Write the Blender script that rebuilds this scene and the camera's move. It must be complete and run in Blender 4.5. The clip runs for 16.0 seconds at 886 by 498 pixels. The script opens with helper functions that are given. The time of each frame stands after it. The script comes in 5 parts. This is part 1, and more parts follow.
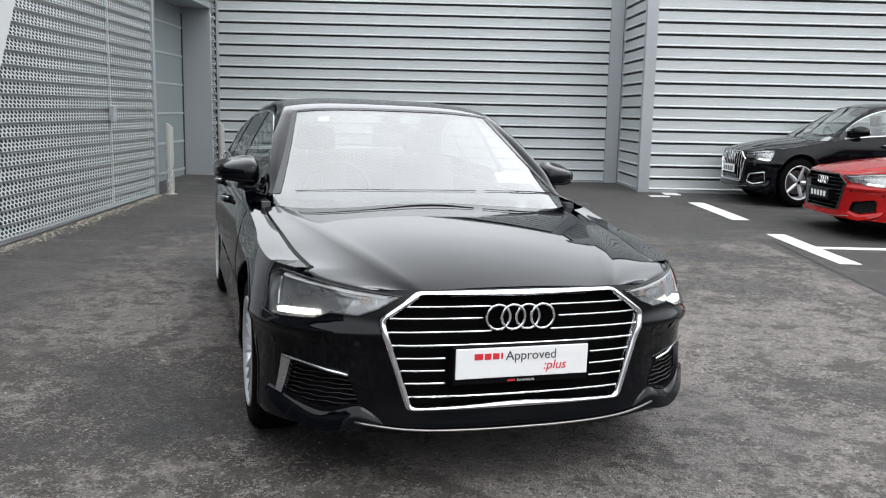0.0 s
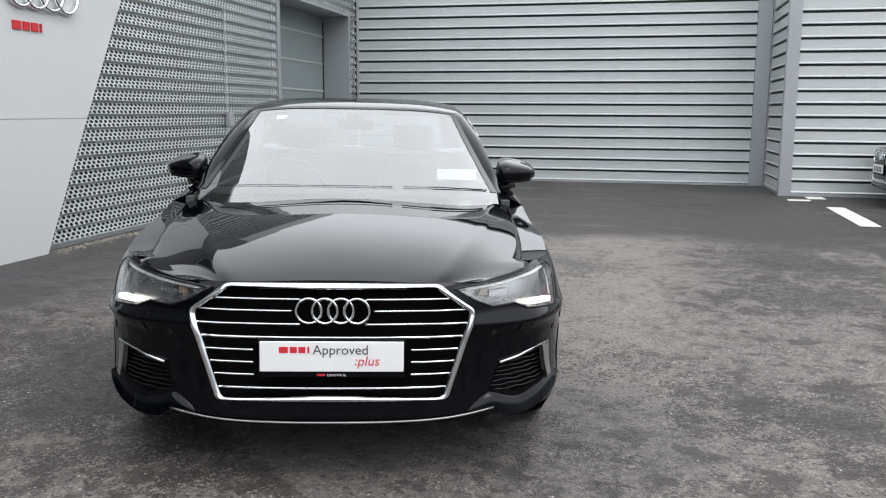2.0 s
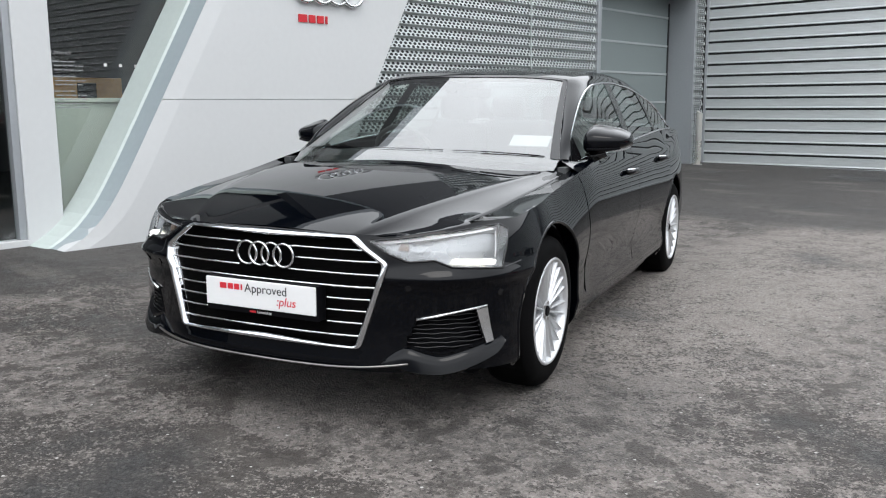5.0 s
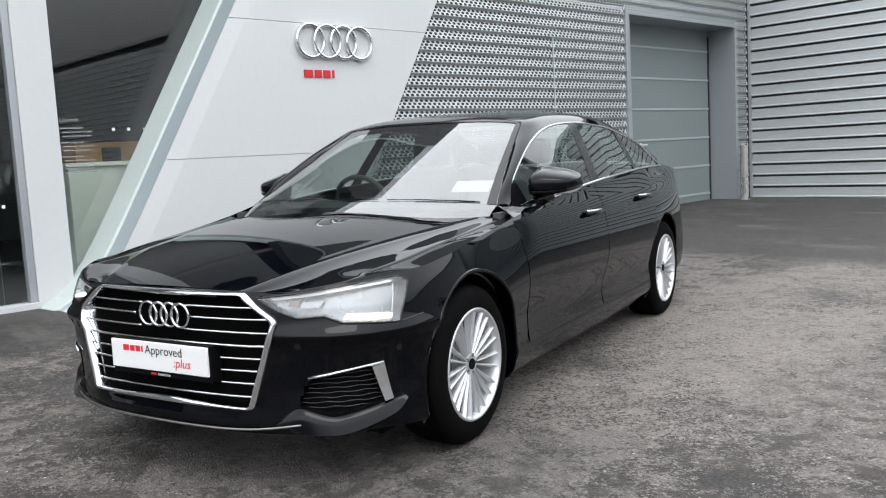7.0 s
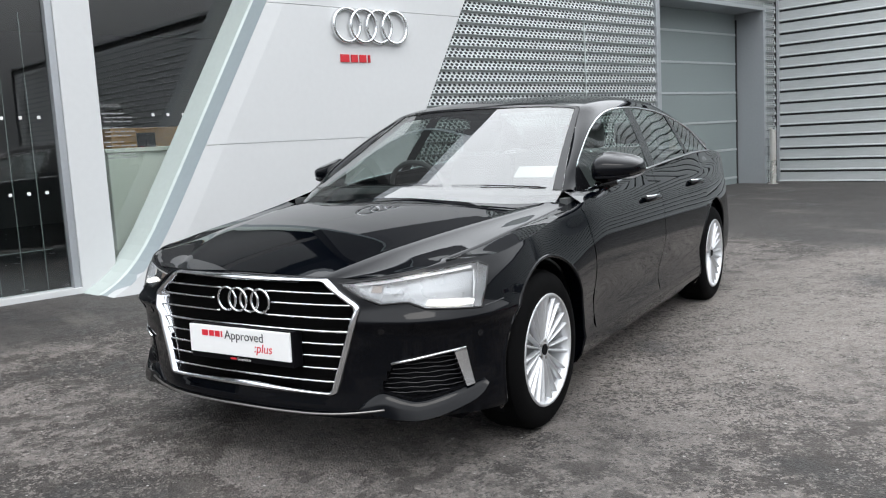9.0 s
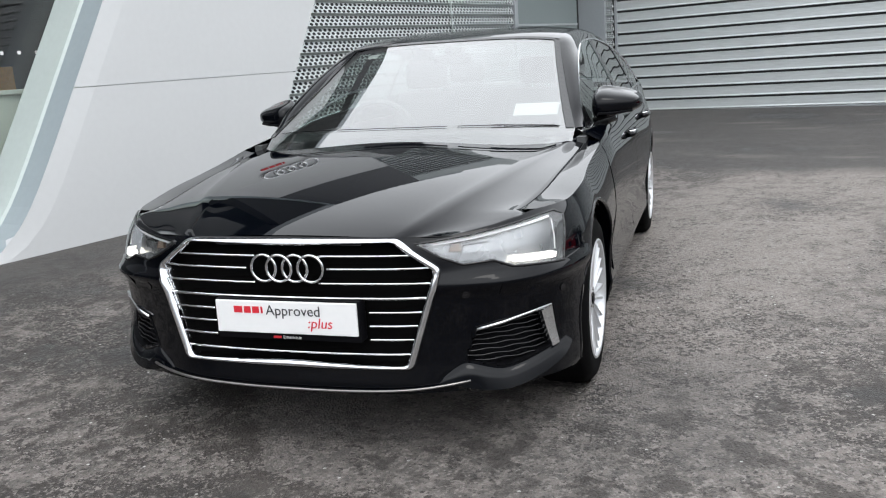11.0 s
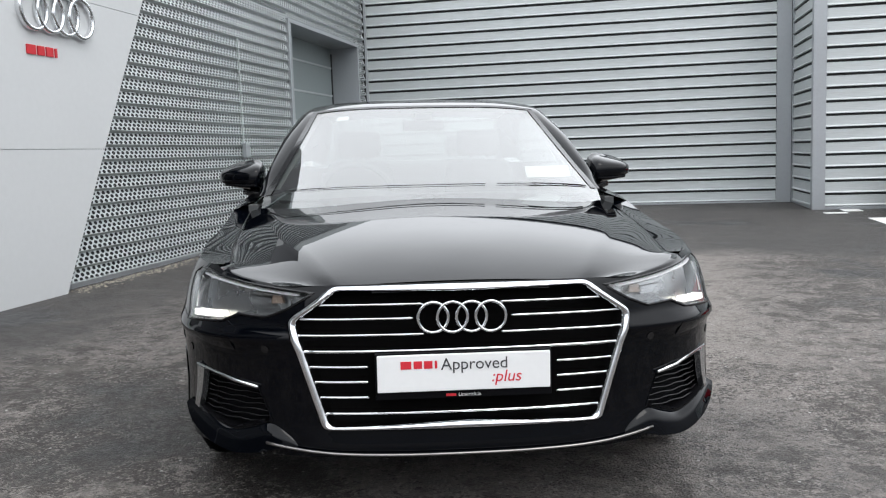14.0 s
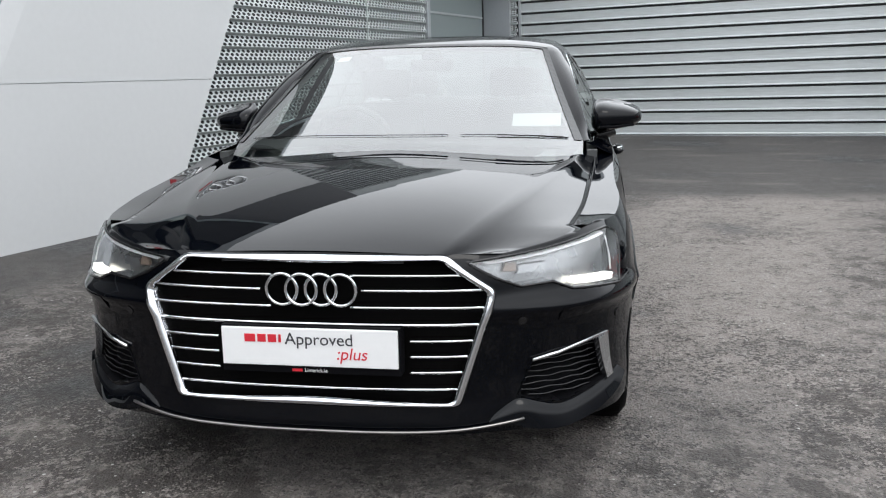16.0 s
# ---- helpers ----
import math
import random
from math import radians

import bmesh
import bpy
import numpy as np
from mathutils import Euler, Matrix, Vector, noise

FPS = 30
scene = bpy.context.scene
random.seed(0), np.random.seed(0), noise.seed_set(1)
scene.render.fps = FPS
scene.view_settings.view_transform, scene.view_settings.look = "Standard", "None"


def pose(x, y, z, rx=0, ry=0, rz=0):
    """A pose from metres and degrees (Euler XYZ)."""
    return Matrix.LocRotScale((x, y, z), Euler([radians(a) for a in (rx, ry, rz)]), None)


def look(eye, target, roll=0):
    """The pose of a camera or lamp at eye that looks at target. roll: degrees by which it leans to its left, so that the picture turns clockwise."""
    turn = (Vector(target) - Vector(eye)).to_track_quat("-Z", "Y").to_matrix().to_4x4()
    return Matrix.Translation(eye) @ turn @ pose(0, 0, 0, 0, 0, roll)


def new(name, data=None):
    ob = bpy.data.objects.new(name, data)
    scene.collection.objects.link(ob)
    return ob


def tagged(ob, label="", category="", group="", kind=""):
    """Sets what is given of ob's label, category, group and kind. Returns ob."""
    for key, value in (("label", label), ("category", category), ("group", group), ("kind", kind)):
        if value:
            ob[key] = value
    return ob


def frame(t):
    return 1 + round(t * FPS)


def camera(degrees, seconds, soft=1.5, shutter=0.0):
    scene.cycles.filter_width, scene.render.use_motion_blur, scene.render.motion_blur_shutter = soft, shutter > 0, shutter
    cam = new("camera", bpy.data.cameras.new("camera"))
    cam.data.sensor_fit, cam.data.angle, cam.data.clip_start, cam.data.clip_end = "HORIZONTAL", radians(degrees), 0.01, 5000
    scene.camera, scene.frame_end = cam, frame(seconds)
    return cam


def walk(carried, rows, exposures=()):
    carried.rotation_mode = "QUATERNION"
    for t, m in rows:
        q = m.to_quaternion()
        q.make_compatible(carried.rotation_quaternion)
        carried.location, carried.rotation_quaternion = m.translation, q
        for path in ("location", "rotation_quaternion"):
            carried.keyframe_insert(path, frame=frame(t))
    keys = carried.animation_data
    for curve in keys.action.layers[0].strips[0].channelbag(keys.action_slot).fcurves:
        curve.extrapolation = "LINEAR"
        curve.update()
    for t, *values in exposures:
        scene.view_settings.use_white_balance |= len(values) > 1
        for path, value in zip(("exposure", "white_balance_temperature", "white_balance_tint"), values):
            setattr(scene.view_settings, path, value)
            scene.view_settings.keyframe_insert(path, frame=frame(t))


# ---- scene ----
cam = camera(54.2, 16.0, soft=1.15)
PATH = [
    (0, (-0.342, -2.924, 1.397), (-0.3, -0.949, 1.081), 1.2),
    (0.5, (0.015, -2.947, 1.373), (-0.004, -0.971, 1.06), 1.1),
    (1, (0.39, -2.855, 1.36), (0.345, -0.88, 1.049), 0.9),
    (1.5, (0.733, -2.762, 1.369), (0.593, -0.791, 1.057), 0.7),
    (2, (1.071, -2.731, 1.369), (0.646, -0.802, 1.057), 0.3),
    (2.5, (1.426, -2.582, 1.331), (0.888, -0.683, 1.007), -0.0),
    (3, (1.725, -2.389, 1.328), (0.994, -0.557, 0.999), -0.2),
    (3.5, (2.056, -2.325, 1.298), (1.122, -0.588, 0.965), -0.4),
    (3.7, (2.162, -2.329, 1.302), (1.152, -0.635, 0.964), 0.3),
    (5.8, (2.989, -1.466, 1.189), (1.602, -0.049, 0.929), -2.6),
    (6, (3.03, -1.379, 1.2), (1.632, 0.034, 0.977), -3.1),
    (6.5, (3.111, -1.313, 1.203), (1.697, 0.085, 0.987), -3.0),
    (7, (3.158, -1.322, 1.209), (1.728, 0.059, 0.991), -3.1),
    (7.5, (3.173, -1.327, 1.215), (1.726, 0.035, 0.992), -3.0),
    (8, (3.192, -1.367, 1.23), (1.729, -0.025, 0.986), -2.5),
    (8.5, (3.151, -1.445, 1.219), (1.686, -0.109, 0.957), -2.8),
    (8.7, (3.087, -1.473, 1.222), (1.626, -0.132, 0.963), -2.8),
    (10.8, (2.169, -1.801, 1.287), (1.0, -0.217, 0.933), -5.6),
    (11, (2.036, -1.86, 1.294), (0.944, -0.24, 0.869), -4.2),
    (11.5, (1.683, -2.063, 1.239), (0.76, -0.348, 0.783), -6.8),
    (12, (1.358, -2.136, 1.208), (0.458, -0.376, 0.903), -4.4),
    (12.5, (1.067, -2.223, 1.212), (0.329, -0.376, 0.996), -5.3),
    (13, (0.825, -2.354, 1.196), (0.245, -0.453, 0.978), -3.0),
    (13.5, (0.64, -2.371, 1.177), (0.107, -0.456, 0.956), -2.0),
    (14, (0.504, -2.337, 1.143), (0.09, -0.393, 0.923), -2.0),
    (14.5, (0.521, -2.308, 1.114), (0.132, -0.359, 0.891), -1.9),
    (15, (0.752, -2.237, 1.181), (0.333, -0.299, 0.918), -1.9),
    (15.5, (1.048, -2.094, 1.198), (0.361, -0.254, 0.822), -2.9),
    (16, (1.397, -1.822, 1.235), (0.555, -0.05, 0.846), -1.9),
]
walk(cam, [(t, look(eye, target, roll)) for t, eye, target, roll in PATH],
     exposures=[(0, -0.03), (2, -0.12), (3.7, -0.12), (5.8, 0.05), (8.7, 0.07), (11, 0.01), (12.5, -0.10), (16, -0.08)])

# ---- light ----
world = bpy.data.worlds.new("overcast_sky")
scene.world = world
world.use_nodes = True
_nt = world.node_tree
_sky = _nt.nodes.new("ShaderNodeTexSky")
_sky.sky_type, _sky.sun_disc = "NISHITA", False
_sky.sun_elevation, _sky.sun_rotation = radians(60), radians(126)
_sky.air_density, _sky.dust_density = 1.0, 6.0
_grey = _nt.nodes.new("ShaderNodeHueSaturation")
_grey.inputs["Saturation"].default_value = 0.16
_nt.links.new(_sky.outputs[0], _grey.inputs["Color"])
# an overcast dome: mostly even cloud, three times as bright overhead as at the horizon
_mix = _nt.nodes.new("ShaderNodeMix")
_mix.data_type = "RGBA"
_mix.inputs["Factor"].default_value = 0.9
_mix.inputs["B"].default_value = (9.6, 10.0, 10.5, 1)
_nt.links.new(_grey.outputs[0], _mix.inputs["A"])
_tc = _nt.nodes.new("ShaderNodeTexCoord")
_sep = _nt.nodes.new("ShaderNodeSeparateXYZ")
_nt.links.new(_tc.outputs["Generated"], _sep.inputs[0])
_up = _nt.nodes.new("ShaderNodeMapRange")
_up.interpolation_type = "SMOOTHSTEP"
_up.inputs["From Min"].default_value, _up.inputs["From Max"].default_value = 0.02, 0.44
_up.inputs["To Min"].default_value, _up.inputs["To Max"].default_value = 0.13, 1.0
_nt.links.new(_sep.outputs["Z"], _up.inputs["Value"])
_cl = _nt.nodes.new("ShaderNodeTexNoise")
_cl.inputs["Scale"].default_value, _cl.inputs["Detail"].default_value = 1.6, 4.0
_nt.links.new(_tc.outputs["Generated"], _cl.inputs["Vector"])
_clr = _nt.nodes.new("ShaderNodeMapRange")
_clr.inputs["From Min"].default_value, _clr.inputs["From Max"].default_value = 0.3, 0.7
_clr.inputs["To Min"].default_value, _clr.inputs["To Max"].default_value = 0.82, 1.14
_nt.links.new(_cl.outputs[0], _clr.inputs["Value"])
_mul = _nt.nodes.new("ShaderNodeMath")
_mul.operation = "MULTIPLY"
_nt.links.new(_up.outputs[0], _mul.inputs[0])
_nt.links.new(_clr.outputs[0], _mul.inputs[1])
_dim = _nt.nodes.new("ShaderNodeVectorMath")
_dim.operation = "SCALE"
_nt.links.new(_mix.outputs["Result"], _dim.inputs[0])
_nt.links.new(_mul.outputs[0], _dim.inputs["Scale"])
_nt.links.new(_dim.outputs[0], _nt.nodes["Background"].inputs[0])
_nt.nodes["Background"].inputs[1].default_value = 0.272
sun = new("sun", bpy.data.lights.new("sun", "SUN"))
sun.data.energy, sun.data.angle, sun.data.color = 0.6, radians(25), (1.0, 0.97, 0.93)
sun.matrix_world = look((7, -5, 16), (0, 0, 0))
scene.view_settings.exposure = 0.0


# ---- materials ----
def mat(name, color, rough=0.6, metal=0.0, vary=0.12, scale=3.0, fine=60.0, bump=0.0, coat=0.0, rvary=0.1, ior=1.5, stretch=None):
    """A surface whose colour and gloss vary at two scales, with a fine relief."""
    m = bpy.data.materials.new(name)
    m.use_nodes = True
    nt = m.node_tree
    b = nt.nodes["Principled BSDF"]
    b.inputs["Metallic"].default_value = metal
    b.inputs["IOR"].default_value = ior
    b.inputs["Coat Weight"].default_value = coat
    b.inputs["Coat Roughness"].default_value = 0.02
    tc = nt.nodes.new("ShaderNodeTexCoord")
    n1, n2 = nt.nodes.new("ShaderNodeTexNoise"), nt.nodes.new("ShaderNodeTexNoise")
    src = tc.outputs["Object"]
    if stretch:
        mp = nt.nodes.new("ShaderNodeVectorMath")
        mp.operation = "MULTIPLY"
        mp.inputs[1].default_value = stretch
        nt.links.new(src, mp.inputs[0])
        src = mp.outputs[0]
    for n, sc in ((n1, scale), (n2, fine)):
        n.inputs["Scale"].default_value, n.inputs["Detail"].default_value = sc, 5.0
        nt.links.new(src, n.inputs["Vector"])
    add = nt.nodes.new("ShaderNodeMath")
    add.operation = "ADD"
    nt.links.new(n1.outputs[0], add.inputs[0])
    nt.links.new(n2.outputs[0], add.inputs[1])
    mr = nt.nodes.new("ShaderNodeMapRange")
    mr.inputs["From Min"].default_value, mr.inputs["From Max"].default_value = 0.6, 1.4
    mr.inputs["To Min"].default_value, mr.inputs["To Max"].default_value = 1 - vary, 1 + vary
    nt.links.new(add.outputs[0], mr.inputs["Value"])
    mx = nt.nodes.new("ShaderNodeMix")
    mx.data_type, mx.blend_type = "RGBA", "MULTIPLY"
    mx.inputs["Factor"].default_value = 1.0
    mx.inputs["A"].default_value = (*color, 1)
    nt.links.new(mr.outputs[0], mx.inputs["B"])
    nt.links.new(mx.outputs["Result"], b.inputs["Base Color"])
    rr = nt.nodes.new("ShaderNodeMapRange")
    rr.inputs["From Min"].default_value, rr.inputs["From Max"].default_value = 0.3, 0.7
    rr.inputs["To Min"].default_value, rr.inputs["To Max"].default_value = max(0.0, rough * (1 - rvary)), min(1.0, rough * (1 + rvary))
    nt.links.new(n1.outputs[0], rr.inputs["Value"])
    nt.links.new(rr.outputs[0], b.inputs["Roughness"])
    if bump:
        bp = nt.nodes.new("ShaderNodeBump")
        bp.inputs["Strength"].default_value, bp.inputs["Distance"].default_value = 1.0, bump
        nt.links.new(n2.outputs[0], bp.inputs["Height"])
        nt.links.new(bp.outputs[0], b.inputs["Normal"])
    return m


def glass(name, tint=(1, 1, 1), ior=1.52, rough=0.0):
    m = bpy.data.materials.new(name)
    m.use_nodes = True
    nt = m.node_tree
    nt.nodes.remove(nt.nodes["Principled BSDF"])
    out = nt.nodes["Material Output"]
    # reflectance of a thin pane, alike from both sides
    f0 = ((ior - 1) / (ior + 1)) ** 2
    lw = nt.nodes.new("ShaderNodeLayerWeight")
    lw.inputs["Blend"].default_value = 0.5
    pw = nt.nodes.new("ShaderNodeMath")
    pw.operation = "POWER"
    pw.inputs[1].default_value = 5.0
    nt.links.new(lw.outputs["Facing"], pw.inputs[0])
    fr = nt.nodes.new("ShaderNodeMapRange")
    fr.inputs["To Min"].default_value, fr.inputs["To Max"].default_value = f0, 1.0
    nt.links.new(pw.outputs[0], fr.inputs["Value"])
    gl = nt.nodes.new("ShaderNodeBsdfGlossy")
    gl.inputs["Roughness"].default_value = rough
    tr = nt.nodes.new("ShaderNodeBsdfTransparent")
    tr.inputs["Color"].default_value = (*tint, 1)
    mx = nt.nodes.new("ShaderNodeMixShader")
    nt.links.new(fr.outputs[0], mx.inputs[0])
    nt.links.new(tr.outputs[0], mx.inputs[1])
    nt.links.new(gl.outputs[0], mx.inputs[2])
    nt.links.new(mx.outputs[0], out.inputs["Surface"])
    return m


def glow(name, color, strength):
    m = bpy.data.materials.new(name)
    m.use_nodes = True
    b = m.node_tree.nodes["Principled BSDF"]
    b.inputs["Base Color"].default_value = (*color, 1)
    b.inputs["Emission Color"].default_value = (*color, 1)
    b.inputs["Emission Strength"].default_value = strength
    return m


M_SIDING = mat("silver_siding", (0.50, 0.528, 0.532), 0.45, 0.35, 0.16, 0.6, 25, rvary=0.2, stretch=(0.22, 1.0, 5.0))
M_TRIM = mat("grey_trim", (0.40, 0.42, 0.44), 0.4, 0.5, 0.05, 1.0, 30)
M_PERF = mat("perforated_aluminium", (0.50, 0.535, 0.535), 0.45, 0.3, 0.08, 1.2, 40)
M_BACKING = mat("dark_backing", (0.030, 0.032, 0.033), 0.8)
M_WHITE = mat("white_panel", (0.575, 0.585, 0.59), 0.38, 0.0, 0.025, 0.7, 18, rvary=0.15)
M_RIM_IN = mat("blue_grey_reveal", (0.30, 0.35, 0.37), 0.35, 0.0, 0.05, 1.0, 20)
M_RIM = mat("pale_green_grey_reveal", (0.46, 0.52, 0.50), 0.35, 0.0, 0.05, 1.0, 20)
M_DOOR = mat("grey_green_door", (0.215, 0.25, 0.25), 0.45, 0.0, 0.05, 1.0, 30)
M_DOORBAR = mat("pale_door_rail", (0.42, 0.45, 0.46), 0.4, 0.1, 0.05)
M_STEEL = mat("brushed_steel_post", (0.66, 0.65, 0.61), 0.28, 0.75, 0.08, 4, 90)
M_PAINT_LINE = mat("white_road_paint", (0.74, 0.74, 0.72), 0.6, 0.0, 0.12, 4, 120, bump=0.001)
M_UPPER = mat("dark_upper_panel", (0.022, 0.024, 0.028), 0.15, 0.0, 0.06, 1.0, 20)
M_RED = mat("red_letter", (0.55, 0.02, 0.03), 0.4)
M_DARK = mat("dark_interior", (0.03, 0.031, 0.033), 0.7)
M_GLASS = glass("shop_glass", (0.80, 0.86, 0.85), 2.0)


# ---- building blocks ----
def mesh_of(bm, name, smooth=False, core=None):
    """core: a point that the faces of an open sheet turn away from."""
    me = bpy.data.meshes.new(name)
    bmesh.ops.recalc_face_normals(bm, faces=bm.faces[:])
    if core:
        turned = sum((f.calc_center_median() - Vector(core)).dot(f.normal) * f.calc_area() for f in bm.faces)
        if turned < 0:
            bmesh.ops.reverse_faces(bm, faces=bm.faces[:])
    bm.to_mesh(me)
    bm.free()
    if smooth:
        for p in me.polygons:
            p.use_smooth = True
    return me


def part(name, bm, material, parent=None, label="", smooth=False, core=None):
    """Links a bmesh as one mesh object, under a thing or a part."""
    ob = new(name, mesh_of(bm, name, smooth, core) if isinstance(bm, bmesh.types.BMesh) else bm)
    ob.data.materials.append(material)
    if parent:
        ob.parent = parent
    if label:
        ob["label"] = label
    return ob


def box(bm, x0, x1, y0, y1, z0, z1, bevel=0.0):
    r = bmesh.ops.create_cube(bm, size=1.0)
    for v in r["verts"]:
        v.co = Vector((x0 + (v.co.x + 0.5) * (x1 - x0), y0 + (v.co.y + 0.5) * (y1 - y0), z0 + (v.co.z + 0.5) * (z1 - z0)))
    if bevel:
        es = list({e for v in r["verts"] for e in v.link_edges})
        bmesh.ops.bevel(bm, geom=es, offset=bevel, segments=2, affect="EDGES", profile=0.6)
    return bm


def boxed(*a, **k):
    return box(bmesh.new(), *a, **k)


def empty(name, m, label, category, group="", kind=""):
    e = new(name)
    e.empty_display_size = 0.1
    e.matrix_world = m
    return tagged(e, label, category, group, kind)


def prism(pts, d):
    """A flat outline of 3D points made thick along the vector d."""
    bm = bmesh.new()
    vs = [bm.verts.new(p) for p in pts]
    f = bm.faces.new(vs)
    r = bmesh.ops.extrude_face_region(bm, geom=[f])
    for v in r["geom"]:
        if isinstance(v, bmesh.types.BMVert):
            v.co += Vector(d)
    return bm


def tube(pts, r, seg=8, closed=False):
    """A round rod along points."""
    bm = bmesh.new()
    pts = [Vector(p) for p in pts]
    n = len(pts)
    rings = []
    for i, p in enumerate(pts):
        a = pts[i - 1] if i or closed else p
        b = pts[(i + 1) % n] if i < n - 1 or closed else p
        d = (b - a).normalized()
        up = Vector((0, 0, 1)) if abs(d.z) < 0.9 else Vector((0, 1, 0))
        s = d.cross(up).normalized()
        u = s.cross(d)
        rings.append([bm.verts.new(p + r * (math.cos(2 * math.pi * k / seg) * s + math.sin(2 * math.pi * k / seg) * u)) for k in range(seg)])
    for i in range(n if closed else n - 1):
        a, b = rings[i], rings[(i + 1) % n]
        for k in range(seg):
            bm.faces.new((a[k], a[(k + 1) % seg], b[(k + 1) % seg], b[k]))
    if not closed:
        bm.faces.new(rings[0][::-1])
        bm.faces.new(rings[-1])
    return bm


def grid_mesh(rows):
    """Quads through rows of points."""
    bm = bmesh.new()
    vs = [[bm.verts.new(p) for p in row] for row in rows]
    for a, b in zip(vs, vs[1:]):
        for i in range(len(a) - 1):
            bm.faces.new((a[i], a[i + 1], b[i + 1], b[i]))
    return bm

# ---- ground ----
def asphalt():
    """Old coarse asphalt with loose grit, damp dark blotches, contact shade painted under the show car and a newer,
    smoother strip under the parking bays and along the building.
    """
    m = bpy.data.materials.new("worn_asphalt")
    m.use_nodes = True
    nt = m.node_tree
    b = nt.nodes["Principled BSDF"]
    geo = nt.nodes.new("ShaderNodeNewGeometry")

    def noise_node(scale, detail=6.0, rough=0.6, vec=None):
        n = nt.nodes.new("ShaderNodeTexNoise")
        n.inputs["Scale"].default_value, n.inputs["Detail"].default_value, n.inputs["Roughness"].default_value = scale, detail, rough
        nt.links.new(vec or geo.outputs["Position"], n.inputs["Vector"])
        return n.outputs[0]

    def ramp(src, lo, hi, a=0.0, c=1.0):
        r = nt.nodes.new("ShaderNodeMapRange")
        r.interpolation_type = "SMOOTHSTEP"
        for k, v in (("From Min", lo), ("From Max", hi), ("To Min", a), ("To Max", c)):
            r.inputs[k].default_value = v
        nt.links.new(src, r.inputs["Value"])
        return r.outputs[0]

    def calc(op, x, y):
        n = nt.nodes.new("ShaderNodeMath")
        n.operation = op
        for i, v in enumerate((x, y)):
            if isinstance(v, (int, float)):
                n.inputs[i].default_value = v
            else:
                nt.links.new(v, n.inputs[i])
        return n.outputs[0]

    def blend(f, a, c):
        n = nt.nodes.new("ShaderNodeMix")
        n.data_type = "RGBA"
        nt.links.new(f, n.inputs["Factor"])
        for k, v in (("A", a), ("B", c)):
            if isinstance(v, tuple):
                n.inputs[k].default_value = (*v, 1)
            else:
                nt.links.new(v, n.inputs[k])
        return n.outputs["Result"]

    sep = nt.nodes.new("ShaderNodeSeparateXYZ")
    nt.links.new(geo.outputs["Position"], sep.inputs[0])
    grit = nt.nodes.new("ShaderNodeTexVoronoi")
    grit.inputs["Scale"].default_value = 85.0
    nt.links.new(geo.outputs["Position"], grit.inputs["Vector"])
    stone = ramp(grit.outputs["Distance"], 0.15, 0.6)
    fine = noise_node(160, 3)
    mid = noise_node(16, 9, 0.78)
    flake = noise_node(4.2, 12, 0.82)
    blot = noise_node(0.55, 5, 0.6)
    wob = calc("MULTIPLY", calc("SUBTRACT", noise_node(0.5, 3), 0.5), 2.2)
    # newer strip: along the building and under the bays
    edge_y = ramp(calc("ADD", sep.outputs["Y"], wob), 6.6, 7.3)
    edge_x = ramp(calc("ADD", sep.outputs["X"], calc("MULTIPLY", wob, 0.05)), 3.42, 3.52)
    edge_w = ramp(calc("ADD", sep.outputs["X"], wob), -2.6, -3.4)
    newer = calc("MAXIMUM", calc("MAXIMUM", calc("MULTIPLY", edge_y, 0.9), edge_x), calc("MULTIPLY", edge_w, 0.8))
    # bare grey aggregate, worn through in ragged dark patches that gather in places
    cluster = calc("ADD", flake, calc("MULTIPLY", calc("SUBTRACT", noise_node(0.55, 4, 0.55), 0.5), 0.95))
    old = blend(ramp(mid, 0.41, 0.60), (0.100, 0.089, 0.082), (0.212, 0.189, 0.174))
    # a swept, dusty lane beside the parked car
    off = calc("SUBTRACT", calc("ADD", sep.outputs["X"], calc("MULTIPLY", wob, 0.5)), 0.45)
    lane = calc("MULTIPLY", ramp(calc("ABSOLUTE", off, 0.0), 1.25, 0.5), ramp(calc("ADD", sep.outputs["Y"], wob), 0.5, 1.8, 0.0, 0.95))
    yard = ramp(calc("ADD", sep.outputs["X"], wob), 0.8, 1.8, 0.0, 0.05)
    old = blend(calc("MAXIMUM", lane, yard), old, blend(ramp(noise_node(70, 4, 0.8), 0.42, 0.60), (0.170, 0.150, 0.136), (0.284, 0.254, 0.232)))
    # dark pits between the stones, dense inside the worn patches and thin outside them
    for size, share in ((60.0, 0.80), (125.0, 0.60)):
        warp = nt.nodes.new("ShaderNodeVectorMath")
        warp.operation = "SCALE"
        wn = nt.nodes.new("ShaderNodeTexNoise")
        wn.inputs["Scale"].default_value, wn.inputs["Detail"].default_value = size * 0.9, 3.0
        nt.links.new(geo.outputs["Position"], wn.inputs["Vector"])
        nt.links.new(wn.outputs["Color"], warp.inputs[0])
        warp.inputs["Scale"].default_value = 1.1 / size
        moved = nt.nodes.new("ShaderNodeVectorMath")
        nt.links.new(geo.outputs["Position"], moved.inputs[0])
        nt.links.new(warp.outputs[0], moved.inputs[1])
        chip = nt.nodes.new("ShaderNodeTexVoronoi")
        chip.inputs["Scale"].default_value = size
        nt.links.new(moved.outputs[0], chip.inputs["Vector"])
        rgb = nt.nodes.new("ShaderNodeSeparateColor")
        nt.links.new(chip.outputs["Color"], rgb.inputs[0])
